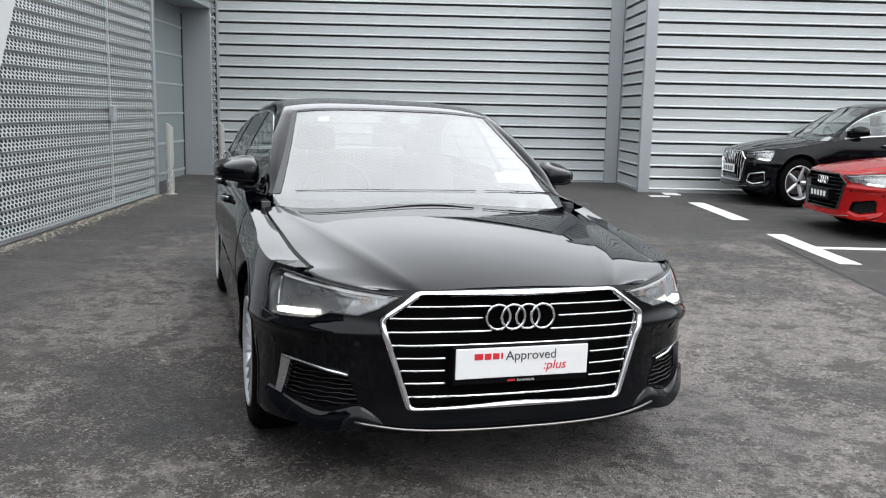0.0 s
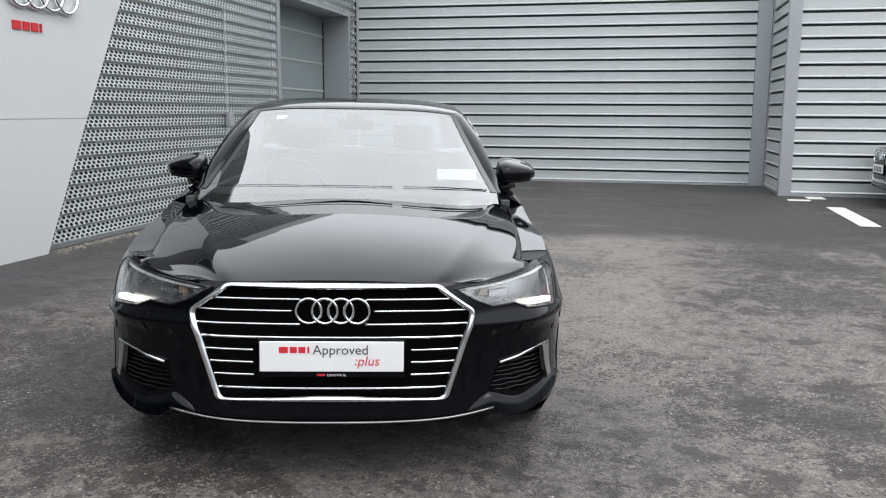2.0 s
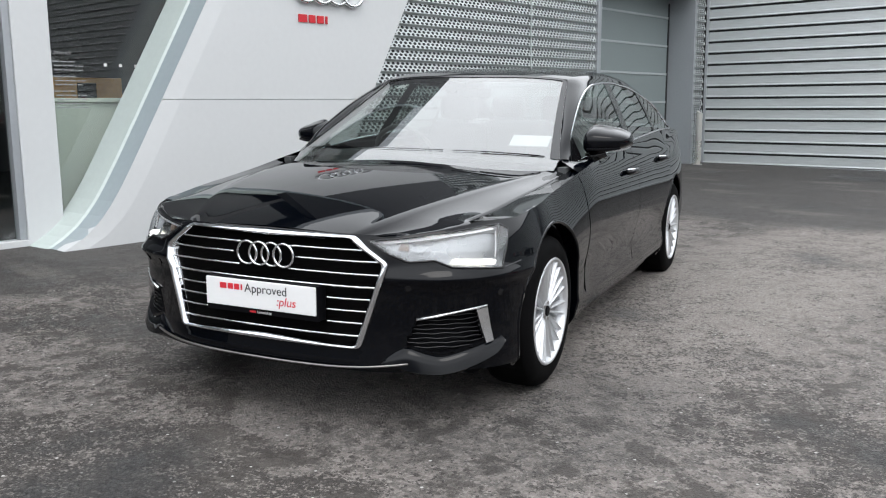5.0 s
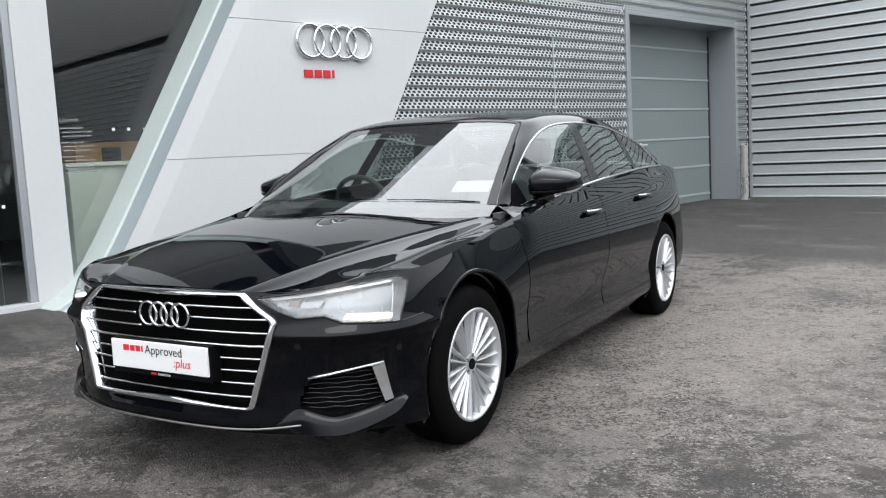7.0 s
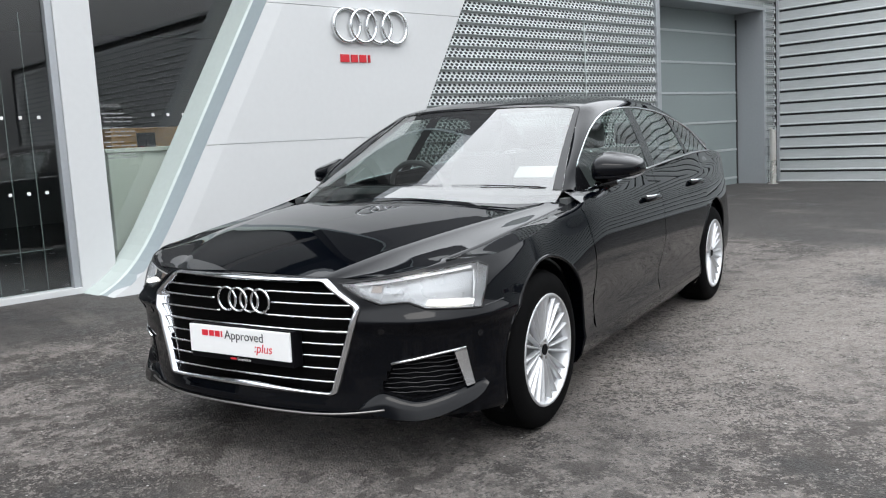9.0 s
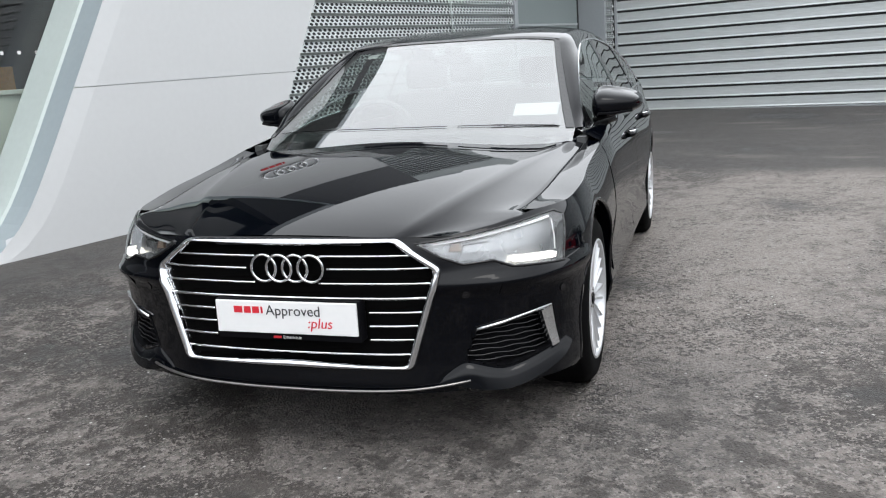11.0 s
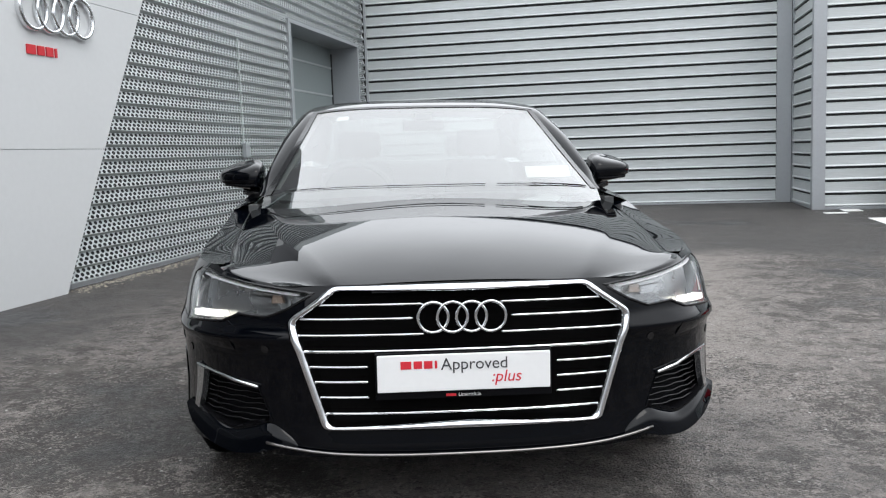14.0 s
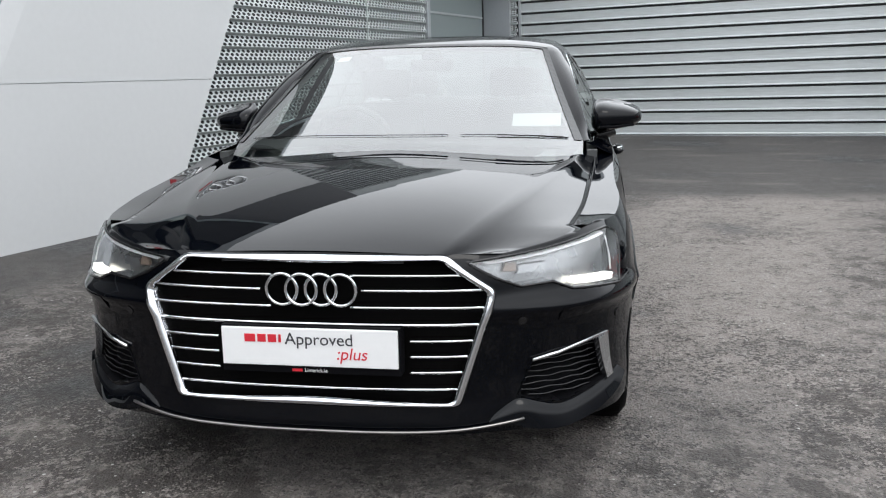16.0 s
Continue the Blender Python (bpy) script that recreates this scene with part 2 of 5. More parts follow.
        dark = calc("LESS_THAN", rgb.outputs[0], calc("MULTIPLY", ramp(cluster, 0.46, 0.57, 0.05, share), calc("SUBTRACT", 1.0, calc("MULTIPLY", lane, 0.6))))
        old = blend(calc("MULTIPLY", dark, 0.84), old, (0.032, 0.027, 0.024))
        pale = calc("GREATER_THAN", rgb.outputs[1], 0.90)
        old = blend(calc("MULTIPLY", pale, 0.75), old, (0.28, 0.255, 0.235))
    old = blend(calc("MULTIPLY", ramp(noise_node(3.4, 10, 0.74), 0.52, 0.575, 0.0, 0.85), calc("SUBTRACT", 1.0, calc("MULTIPLY", lane, 0.9))), old, (0.045, 0.038, 0.033))
    old = blend(calc("MULTIPLY", ramp(noise_node(8.5, 8, 0.7), 0.56, 0.585, 0.0, 0.48), calc("SUBTRACT", 1.0, calc("MULTIPLY", lane, 0.55))), old, (0.050, 0.042, 0.037))
    speck = nt.nodes.new("ShaderNodeTexVoronoi")
    speck.inputs["Scale"].default_value = 11.0
    nt.links.new(geo.outputs["Position"], speck.inputs["Vector"])
    old = blend(ramp(speck.outputs["Distance"], 0.075, 0.05), old, (0.55, 0.54, 0.52))
    fresh = blend(ramp(mid, 0.3, 0.7), (0.031, 0.029, 0.028), (0.061, 0.056, 0.053))
    col = blend(newer, old, fresh)
    flat = nt.nodes.new("ShaderNodeVectorMath")
    flat.operation = "MULTIPLY"
    flat.inputs[1].default_value = (0.7, 2.2, 1.0)
    nt.links.new(geo.outputs["Position"], flat.inputs[0])
    dust = calc("MULTIPLY", ramp(noise_node(0.9, 7, 0.68, flat.outputs[0]), 0.54, 0.66), calc("ADD", calc("MULTIPLY", newer, 0.15), 0.35))
    col = blend(dust, col, (0.155, 0.140, 0.126))
    damp_and_shade = calc("MULTIPLY", ramp(blot, 0.55, 0.66), 0.75)
    # contact shade under the show car's nose, painted as a ragged dark patch
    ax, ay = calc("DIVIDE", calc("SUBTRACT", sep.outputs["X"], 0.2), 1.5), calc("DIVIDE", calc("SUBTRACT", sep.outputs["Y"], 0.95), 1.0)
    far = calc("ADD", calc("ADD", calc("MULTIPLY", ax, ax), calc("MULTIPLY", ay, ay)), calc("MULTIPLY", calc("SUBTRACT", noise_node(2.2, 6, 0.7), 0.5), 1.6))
    damp_and_shade = calc("MAXIMUM", damp_and_shade, ramp(far, 1.1, 0.3, 0.0, 0.32))
    col = blend(damp_and_shade, col, (0.022, 0.022, 0.023))
    nt.links.new(col, b.inputs["Base Color"])
    nt.links.new(calc("SUBTRACT", ramp(mid, 0.3, 0.7, 0.5, 0.8), calc("MULTIPLY", damp_and_shade, 0.25)), b.inputs["Roughness"])
    h = calc("ADD", calc("MULTIPLY", stone, -0.5), calc("ADD", mid, calc("MULTIPLY", fine, 0.6)))
    bp = nt.nodes.new("ShaderNodeBump")
    bp.inputs["Strength"].default_value, bp.inputs["Distance"].default_value = 1.0, 0.012
    nt.links.new(h, bp.inputs["Height"])
    nt.links.new(bp.outputs[0], b.inputs["Normal"])
    return m


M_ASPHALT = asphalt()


def ground_z(x, y):
    """The yard falls gently away from the shop and rises towards the back wall."""
    fall = 1.0 if x < 0 else min(max((9.0 - y) / 5.0, 0.0), 1.0)
    return -0.010 * fall * min(max(x, -5.0), 5.0) + 0.0105 * min(max(y - 6.0, 0.0), 7.5)


XCUT, YCUT = (-400, -120, -30, -5, 0, 2.5, 3.6, 4.2, 5, 30, 120, 400), (-400, -120, -30, 0, 4, 5, 6, 7, 8, 9, 13.5, 30, 120, 400)
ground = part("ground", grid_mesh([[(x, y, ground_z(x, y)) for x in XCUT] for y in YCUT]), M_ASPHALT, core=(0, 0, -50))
tagged(ground, "worn grey asphalt yard with damp dark patches", "ground", kind="structure")

# ---- siding walls ----
SX, BY, QY, QX, TOP, SHOP_TOP = -4.33, 13.86, 12.1, 3.39, 5.36, 5.35
PITCH, ROW0 = 0.2035, 0.112
NROW = int((TOP - ROW0) / PITCH)


def plank_mesh(length):
    """One lap of siding, x along, -y out: a flat face, a flared lower lip and a shadow joint above."""
    prof = [(0.004, 0.004), (0.034, 0.004), (0.042, 0.010), (0.040, 0.018), (0.022, 0.034), (0.019, 0.10), (0.018, PITCH - 0.034), (0.002, PITCH - 0.032)]
    bm = bmesh.new()
    a = [bm.verts.new((0, -o, z)) for o, z in prof]
    b = [bm.verts.new((length, -o, z)) for o, z in prof]
    for i in range(len(prof) - 1):
        bm.faces.new((a[i], b[i], b[i + 1], a[i + 1]))
    bm.faces.new(a[::-1])
    bm.faces.new(b)
    return mesh_of(bm, "plank")


def siding(wall, m, length):
    me = plank_mesh(length)
    me.materials.append(M_SIDING)
    for k in range(NROW):
        ob = new("plank", me)
        ob.parent = wall
        ob.matrix_parent_inverse = wall.matrix_world.inverted()
        ob.matrix_basis = m @ pose(0, 0, ROW0 + PITCH * k, random.uniform(-0.15, 0.15), 0, 0)


wall_back = part("wall_back", boxed(SX - 0.3, QX + 0.3, BY, BY + 0.3, -0.1, TOP), M_BACKING)
tagged(wall_back, "back wall of silver horizontal metal siding", "wall", kind="structure")
wall_right = part("wall_right", boxed(QX, 30, QY, QY + 0.3, -0.1, TOP), M_BACKING)
tagged(wall_right, "projecting wall of silver horizontal metal siding", "wall", kind="structure")
wall_return = part("wall_return", boxed(QX, QX + 0.25, QY + 0.3, BY, -0.1, TOP), M_BACKING)
tagged(wall_return, "narrow return wall clad in grey metal louvres", "wall", kind="structure")
BACK_LEN = 3.095 - (SX + 0.05)
siding(wall_back, pose(SX + 0.05, BY, 0), BACK_LEN)
siding(wall_right, pose(QX + 0.15, QY, 0), 26.0)
siding(wall_return, pose(QX, BY - 0.10, 0, 0, 0, -90), BY - QY - 0.22)
for n, b in (
    ("trim_1", (3.10, 3.345, BY - 0.042, BY, 0, TOP)),
    ("trim_2", (SX, SX + 0.048, BY - 0.042, BY, 0, TOP)),
    ("trim_3", (QX - 0.045, QX + 0.148, QY - 0.045, QY + 0.10, 0, TOP)),
    ("trim_4", (QX - 0.04, QX, BY - 0.098, BY - 0.045, 0, TOP)),
    ("trim_5", (SX + 0.05, 3.095, BY - 0.03, BY, 0, ROW0 - 0.004)),
    ("trim_6", (QX + 0.15, 29.5, QY - 0.034, QY, 0, ROW0 - 0.004)),
    ("trim_7", (QX - 0.03, QX, QY + 0.102, BY - 0.10, 0, ROW0 - 0.004)),
    ("trim_8", (SX, QX, BY - 0.1, BY + 0.35, TOP + 0.002, TOP + 0.12)),
    ("trim_9", (QX - 0.1, 30, QY - 0.1, QY + 0.4, TOP + 0.002, TOP + 0.12)),
):
    tagged(part(n, boxed(*b, bevel=0.006), M_TRIM), "folded grey metal flashing strip on the wall", "trim", kind="structure")

# ---- perforated side wall ----
D0, D1, DZ = 9.98, 13.33, 3.135
wall_side = part("wall_side", prism([(SX - 0.35, y, z) for y, z in ((3.4, -0.1), (D0 - 0.05, -0.1), (D0 - 0.05, TOP), (6.95, TOP), (6.95, SHOP_TOP), (3.4, SHOP_TOP))], (0.25, 0, 0)), M_BACKING)
tagged(wall_side, "side wall clad in ribbed perforated aluminium sheet", "wall", kind="structure")
wall_over = part("wall_over_door", boxed(SX - 0.35, SX - 0.10, D0 - 0.048, BY, DZ + 0.03, TOP), M_BACKING)
tagged(wall_over, "wall clad in perforated aluminium sheet above the door", "wall", kind="structure")
wall_jamb = part("wall_beside_door", boxed(SX - 0.35, SX - 0.10, D1 + 0.05, BY, -0.1, DZ + 0.028), M_BACKING)
tagged(wall_jamb, "narrow wall clad in perforated aluminium sheet beside the door", "wall", kind="structure")


def perforated(y0f, y1, z0, z1):
    """Ribbed sheet: each rib is a flat face with three staggered rows of six-sided holes and a plain groove; y0f gives the sheet's near edge by height."""
    rib, px, face = 0.1375, 0.080, 0.112
    vs, fs = [], []

    def quad(p, q, r, s):
        n = len(vs)
        vs.extend((p, q, r, s))
        fs.append((n, n + 1, n + 2, n + 3))

    k = 0
    while z0 + k * rib + 0.01 < z1:
        zb = z0 + k * rib
        k += 1
        ya = y0f(zb)
        xo, xi = SX, SX - 0.040
        tilt = (xi - xo) / face

        def at(y, z):
            return (xo + tilt * (z - zb), y, z)

        quad((xi, ya, zb + face), (xi, y1, zb + face), (xo, y1, zb + rib), (xo, ya, zb + rib))
        rh = face / 3
        for r in range(3):
            zc0, zc1 = zb + r * rh, zb + (r + 1) * rh
            zc = (zc0 + zc1) / 2
            n = max(1, int((y1 - ya) / px))
            sh = 0.5 * px if (r % 2) else 0.0
            first = math.ceil((ya - sh) / px)
            last = math.floor((y1 - sh) / px)
            if first >= last:
                quad(at(ya, zc0), at(y1, zc0), at(y1, zc1), at(ya, zc1))
                continue
            if first * px + sh > ya:
                quad(at(ya, zc0), at(first * px + sh, zc0), at(first * px + sh, zc1), at(ya, zc1))
            if last * px + sh < y1:
                quad(at(last * px + sh, zc0), at(y1, zc0), at(y1, zc1), at(last * px + sh, zc1))
            for c in range(first, last):
                yc = (c + 0.5) * px + sh
                h, w = 0.0158, 0.0285
                inner = [(yc - w, zc), (yc - w * 0.5, zc - h), (yc + w * 0.5, zc - h), (yc + w, zc), (yc + w * 0.5, zc + h), (yc - w * 0.5, zc + h)]
                ly, ry = yc - px / 2, yc + px / 2
                outer = [(ly, zc), (ly, zc0), (ry, zc0), (ry, zc), (ry, zc1), (ly, zc1)]
                b = len(vs)
                vs.extend(at(y, z) for y, z in inner)
                vs.extend(at(y, z) for y, z in outer)
                fs.extend((b + i, b + (i + 1) % 6, b + 6 + (i + 1) % 6, b + 6 + i) for i in range(6))
    me = bpy.data.meshes.new("perforated_sheet")
    me.from_pydata(vs, [], fs)
    me.update()
    return me


def lean(z):
    return 4.24 + 0.571 * z


def sheet(wall, me):
    ob = part("perforated_sheet", me, M_PERF, None)
    ob.parent = wall
    ob.matrix_parent_inverse = wall.matrix_world.inverted()


sheet(wall_side, perforated(lambda z: lean(z) - 0.02, D0 - 0.06, 0.10, DZ + 0.02))
sheet(wall_over, perforated(lambda z: lean(z) - 0.02, BY - 0.05, 0.10 + 0.1375 * 22.5, 4.9))
sheet(wall_jamb, perforated(lambda z: D1 + 0.06, BY - 0.05, 0.10, DZ + 0.02))
up = part("upper_sheet", boxed(SX - 0.05, SX - 0.01, 7.0, BY - 0.05, 4.92, TOP), M_PERF, wall_over)
tagged(part("trim_10", boxed(SX - 0.10, SX - 0.045, 3.6, D0 - 0.06, 0.0, 0.095, bevel=0.006), M_TRIM), "grey base flashing under the perforated sheet", "trim", kind="structure")
part("sheet_joint", boxed(SX - 0.012, SX + 0.003, 8.19, 8.21, 0.10, 2.7), M_PERF, wall_side)
part("junction_box", boxed(SX, SX + 0.06, 8.14, 8.26, 1.17, 1.36, bevel=0.008), M_TRIM, wall_side)

# ---- goods door in its reveal ----
REC = 0.50
door = empty("door_1", pose(SX - REC, D0, 0), "closed grey-green sectional goods door with pale rails", "door", kind="structure")
for k in range(7):
    z0 = 0.24 + 0.507 * (k - 1) + 0.02
    part("door_panel", boxed(-0.05, 0.0, 0.06, D1 - D0 - 0.06, max(0.03, z0), min(DZ, z0 + 0.487), bevel=0.004), M_DOOR, door)
for k in range(6):
    z0 = 0.24 + 0.507 * k
    part("door_rail", boxed(-0.04, 0.012, 0.06, D1 - D0 - 0.06, z0 - 0.018, z0 + 0.018, bevel=0.004), M_DOORBAR, door)
part("handle_plate", boxed(0.0, 0.014, 1.03, 1.09, 1.03, 1.21, bevel=0.005), M_WHITE, door)
part("door_handle", tube([(0.02, 1.06, 1.16), (0.06, 1.06, 1.17), (0.065, 1.15, 1.17)], 0.016, 8), M_WHITE, door, smooth=True)
part("door_seal", boxed(-0.04, 0.018, D1 - D0 - 0.06, D1 - D0 - 0.03, 0, DZ - 0.1), M_DARK, door)
part("door_seal", boxed(-0.04, 0.018, 0.06, D1 - D0 - 0.06, 0.0, 0.03), M_DARK, door)
for n, b in (
    ("reveal_1", (SX - REC - 0.1, SX + 0.02, D1 - 0.03, D1 + 0.05, 0, DZ)),
    ("reveal_2", (SX - REC - 0.1, SX + 0.02, D0 - 0.05, D0 + 0.05, 0, DZ)),
    ("reveal_3", (SX - REC - 0.1, SX + 0.022, D0 - 0.05, D1 + 0.05, DZ + 0.002, DZ + 0.06)),
):
    tagged(part(n, boxed(*b, bevel=0.005), M_TRIM), "grey metal lining of the door reveal", "reveal", kind="structure")
tagged(part("wall_inside", boxed(SX - REC - 0.4, SX - REC - 0.11, D0 - 0.5, BY, -0.1, TOP), M_BACKING), "dark inner wall behind the goods door", "wall", kind="structure")


def bollard(x, y, h):
    h -= ground_z(x, y)
    e = empty("bollard", pose(x, y, ground_z(x, y)), "pale steel bollard with a slanted top beside the goods door", "bollard", "bollards at the goods door")
    bm = tube([(0, 0, 0), (0, 0, h)], 0.055, 20)
    for v in bm.verts:
        if v.co.z > h - 0.01:
            v.co.z -= 0.06 * (v.co.x + 0.055) / 0.11
    part("post", bm, M_STEEL, e, smooth=False)
    part("base_plate", tube([(0, 0, 0), (0, 0, 0.012)], 0.09, 20), M_STEEL, e)
    return e


bollard(-4.14, 10.03, 1.14)
bollard(-4.13, 13.25, 1.10)

# ---- white leaning facade panel with the reveal and the glazing ----
FX = -4.24


def left_edge(z):
    """The panel's curved near edge: a straight lean that flares out at the foot."""
    return 1.655 + 0.578 * z - 0.33 * math.exp(-z / 0.16)


facade = empty("facade_panel", pose(FX, 0, 0), "leaning white facade panel with fine joints", "facade panel", kind="structure")
JOINTS = [0.0, 1.29, 2.61, 3.75, SHOP_TOP]
for z0, z1 in zip(JOINTS, JOINTS[1:]):
    zs = [z0 + 0.0025 + (z1 - z0 - 0.005) * i / 10 for i in range(11)]
    bm = bmesh.new()
    rows = []
    for z in zs:
        l, r = left_edge(z), lean(z)
        c = l + 0.19
        rows.append([(-0.16, l, z), (-0.018, l, z), (0.0, c, z), (0.0, (c + r) / 2, z), (0.0, r - 0.004, z), (-0.004, r, z), (-0.16, r, z)])
    bm = grid_mesh(rows)
    bm.verts.ensure_lookup_table()
    bm.faces.new(bm.verts[:7])
    bm.faces.new(bm.verts[-7:])
    part("panel", bm, M_WHITE if z0 < 3 else M_UPPER, facade)
part("joint_backing", grid_mesh([[(-0.03, left_edge(z) + 0.15, z), (-0.03, lean(z) - 0.02, z)] for z in [0.02 + 0.3 * k for k in range(15)]]), M_TRIM, facade)

zs = [0.0, 0.06, 0.12, 0.2, 0.3, 0.42, 0.56, 0.75, 1.0, 1.4, 2.0, 2.6, 3.4, 4.1, SHOP_TOP]
rows = [[(FX - 0.018, left_edge(z) - 0.003, z), (FX - 0.26, left_edge(z) - 0.02, z)] for z in zs]
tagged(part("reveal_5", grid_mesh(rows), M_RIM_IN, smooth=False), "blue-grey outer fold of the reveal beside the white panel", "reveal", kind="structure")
rows = [[(FX - 0.26, left_edge(z) - 0.02, z), (FX - 0.275, left_edge(z) - 0.04, z + 0.005), (FX - 0.60, left_edge(z) - 0.07, z + 0.01)] for z in zs]
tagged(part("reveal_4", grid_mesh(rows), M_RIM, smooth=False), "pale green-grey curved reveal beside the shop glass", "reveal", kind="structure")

GX = -4.80
tagged(part("mullion_1", boxed(GX - 0.12, GX + 0.02, 1.36, 1.68, 0, SHOP_TOP, bevel=0.006), M_WHITE), "white vertical mullion between the shop panes", "mullion", kind="structure")
tagged(part("mullion_2", boxed(GX - 0.10, GX + 0.01, -1.60, -1.52, 0, SHOP_TOP, bevel=0.004), M_TRIM), "slim grey mullion between the shop panes", "mullion", kind="structure")
tagged(part("mullion_3", boxed(GX - 0.08, GX + 0.005, 1.295, 1.358, 0, SHOP_TOP, bevel=0.004), M_TRIM), "slim grey pane frame beside the white mullion", "mullion", kind="structure")
def sheet_x(y0, y1, z0, z1):
    return grid_mesh([[(0, y0, z0), (0, y1, z0)], [(0, y0, z1), (0, y1, z1)]])


win = empty("window_1", pose(GX - 0.05, 0, 0), "tall clear shop window in slim frames", "window", kind="structure")
part("pane", sheet_x(1.68, 5.3, 0.06, SHOP_TOP), M_GLASS, win, core=(-1, 0, 3)).visible_shadow = False
part("pane", sheet_x(-1.52, 1.295, 0.06, SHOP_TOP), M_GLASS, win, core=(-1, 0, 3)).visible_shadow = False
part("pane", sheet_x(-9.0, -1.60, 0.06, SHOP_TOP), M_GLASS, win, core=(-1, 0, 3)).visible_shadow = False
tagged(part("window_sill", boxed(GX - 0.12, GX + 0.04, -9.0, 1.358, 0, 0.10, bevel=0.005), M_WHITE), "low white sill under the shop glass", "sill", kind="structure")
tagged(part("kerb_1", boxed(GX - 0.06, FX - 0.06, 1.682, 4.2, 0, 0.09, bevel=0.01), M_WHITE), "low white kerb at the foot of the facade", "kerb", kind="structure")

# showroom behind the glass
M_ROOM = mat("showroom_wall", (0.16, 0.16, 0.16), 0.7)
M_FLOOR = mat("showroom_floor", (0.12, 0.12, 0.125), 0.25)
M_WOOD = mat("orange_oak", (0.58, 0.32, 0.13), 0.45, 0, 0.25, 3, 30)
M_CREAM = mat("cream_counter", (0.78, 0.80, 0.70), 0.35, 0, 0.04)
tagged(part("floor", boxed(-14, GX - 0.12, -9, 9, -0.1, 0.052), M_FLOOR), "dark polished showroom floor", "floor", kind="structure")
tagged(part("ceiling", boxed(-14, GX - 0.02, -9, 9, 3.6, 3.8), M_ROOM), "dark showroom ceiling", "ceiling", kind="structure")
tagged(part("wall_room_back", boxed(-14.2, -14, -9, 9, -0.1, 3.8), M_ROOM), "dark showroom rear wall", "wall", kind="structure")
tagged(part("wall_room_end", boxed(-14, SX - 0.36, 8.9, 9.1, -0.1, 3.8), M_ROOM), "dark showroom end wall", "wall", kind="structure")
tagged(part("wall_room_near", boxed(-14, GX, -9.2, -9.0, -0.1, SHOP_TOP), M_ROOM), "showroom end wall", "wall", kind="structure")
tagged(part("roof_1", boxed(-14.2, SX - 0.1, -9.2, 6.95, SHOP_TOP + 0.002, SHOP_TOP + 0.2), M_TRIM), "flat grey roof of the shop", "roof", kind="structure")
tagged(part("roof_2", boxed(-14.2, SX - 0.1, 6.952, 9.1, TOP + 0.002, TOP + 0.2), M_TRIM), "flat grey building roof", "roof", kind="structure")
e = empty("reception_counter", pose(-5.62, 2.66, 0.052), "cream reception counter with a plain front", "counter")
part("front", boxed(-0.30, 0.35, -0.75, 0.75, 0.06, 1.22, bevel=0.015), M_CREAM, e)
part("plinth", boxed(-0.32, 0.32, -0.72, 0.72, 0, 0.06), M_DARK, e)
part("worktop", boxed(-0.33, 0.38, -0.78, 0.78, 1.22, 1.26, bevel=0.006), M_CREAM, e)
e = empty("wooden_cabinet", pose(-7.0, 3.0, 0.052), "orange oak wall cabinet in the showroom", "cabinet")
part("body", boxed(-0.25, 0.25, -0.42, 0.42, 0.0, 1.50, bevel=0.01), M_WOOD, e)
part("shelf_recess", boxed(0.25, 0.262, -0.12, 0.10, 1.27, 1.44), M_DARK, e)
# ---- wall emblem and sign ----
M_CHROME = mat("polished_chrome", (0.76, 0.77, 0.79), 0.06, 1.0, 0.02, 6, 60)
M_SATIN = mat("satin_silver", (0.75, 0.76, 0.77), 0.22, 1.0, 0.03, 6, 60)


def ring_band(r_out, r_in, d, seg=48):
    """A flat ring of square section, facing -y, standing d proud of y = 0."""
    bm = bmesh.new()
    prof = [(r_in, 0), (r_in, -d * 0.75), (r_in + (r_out - r_in) * 0.25, -d), (r_out - (r_out - r_in) * 0.25, -d), (r_out, -d * 0.75), (r_out, 0)]
    vs = [[bm.verts.new((r * math.cos(2 * math.pi * k / seg), y, r * math.sin(2 * math.pi * k / seg))) for r, y in prof] for k in range(seg)]
    for k in range(seg):
        a, b = vs[k], vs[(k + 1) % seg]
        for i in range(len(prof) - 1):
            bm.faces.new((a[i], a[i + 1], b[i + 1], b[i]))
    return bm


emblem = empty("wall_emblem", pose(FX, 4.39, 2.435, 0, 0, 90), "large chrome emblem of four linked rings on the white panel", "sign")
me = mesh_of(ring_band(0.183, 0.150, 0.05), "ring", True)
me.materials.append(M_SATIN)
for k in range(4):
    ob = new("ring", me)
    ob.parent = emblem
    ob.location = ((k - 1.5) * 0.2115, -0.004 * (k % 2), 0)
sign = empty("wall_sign", pose(FX, 4.176, 2.042, 0, 0, 90), "small red raised wordmark as plain bars on the white panel", "sign")
for x0, x1 in ((-0.195, -0.085), (-0.060, 0.026), (0.050, 0.138), (0.165, 0.191)):
    part("bar", boxed(x0, x1, -0.014, 0.0, 0.022, 0.100, bevel=0.003), M_RED, sign)

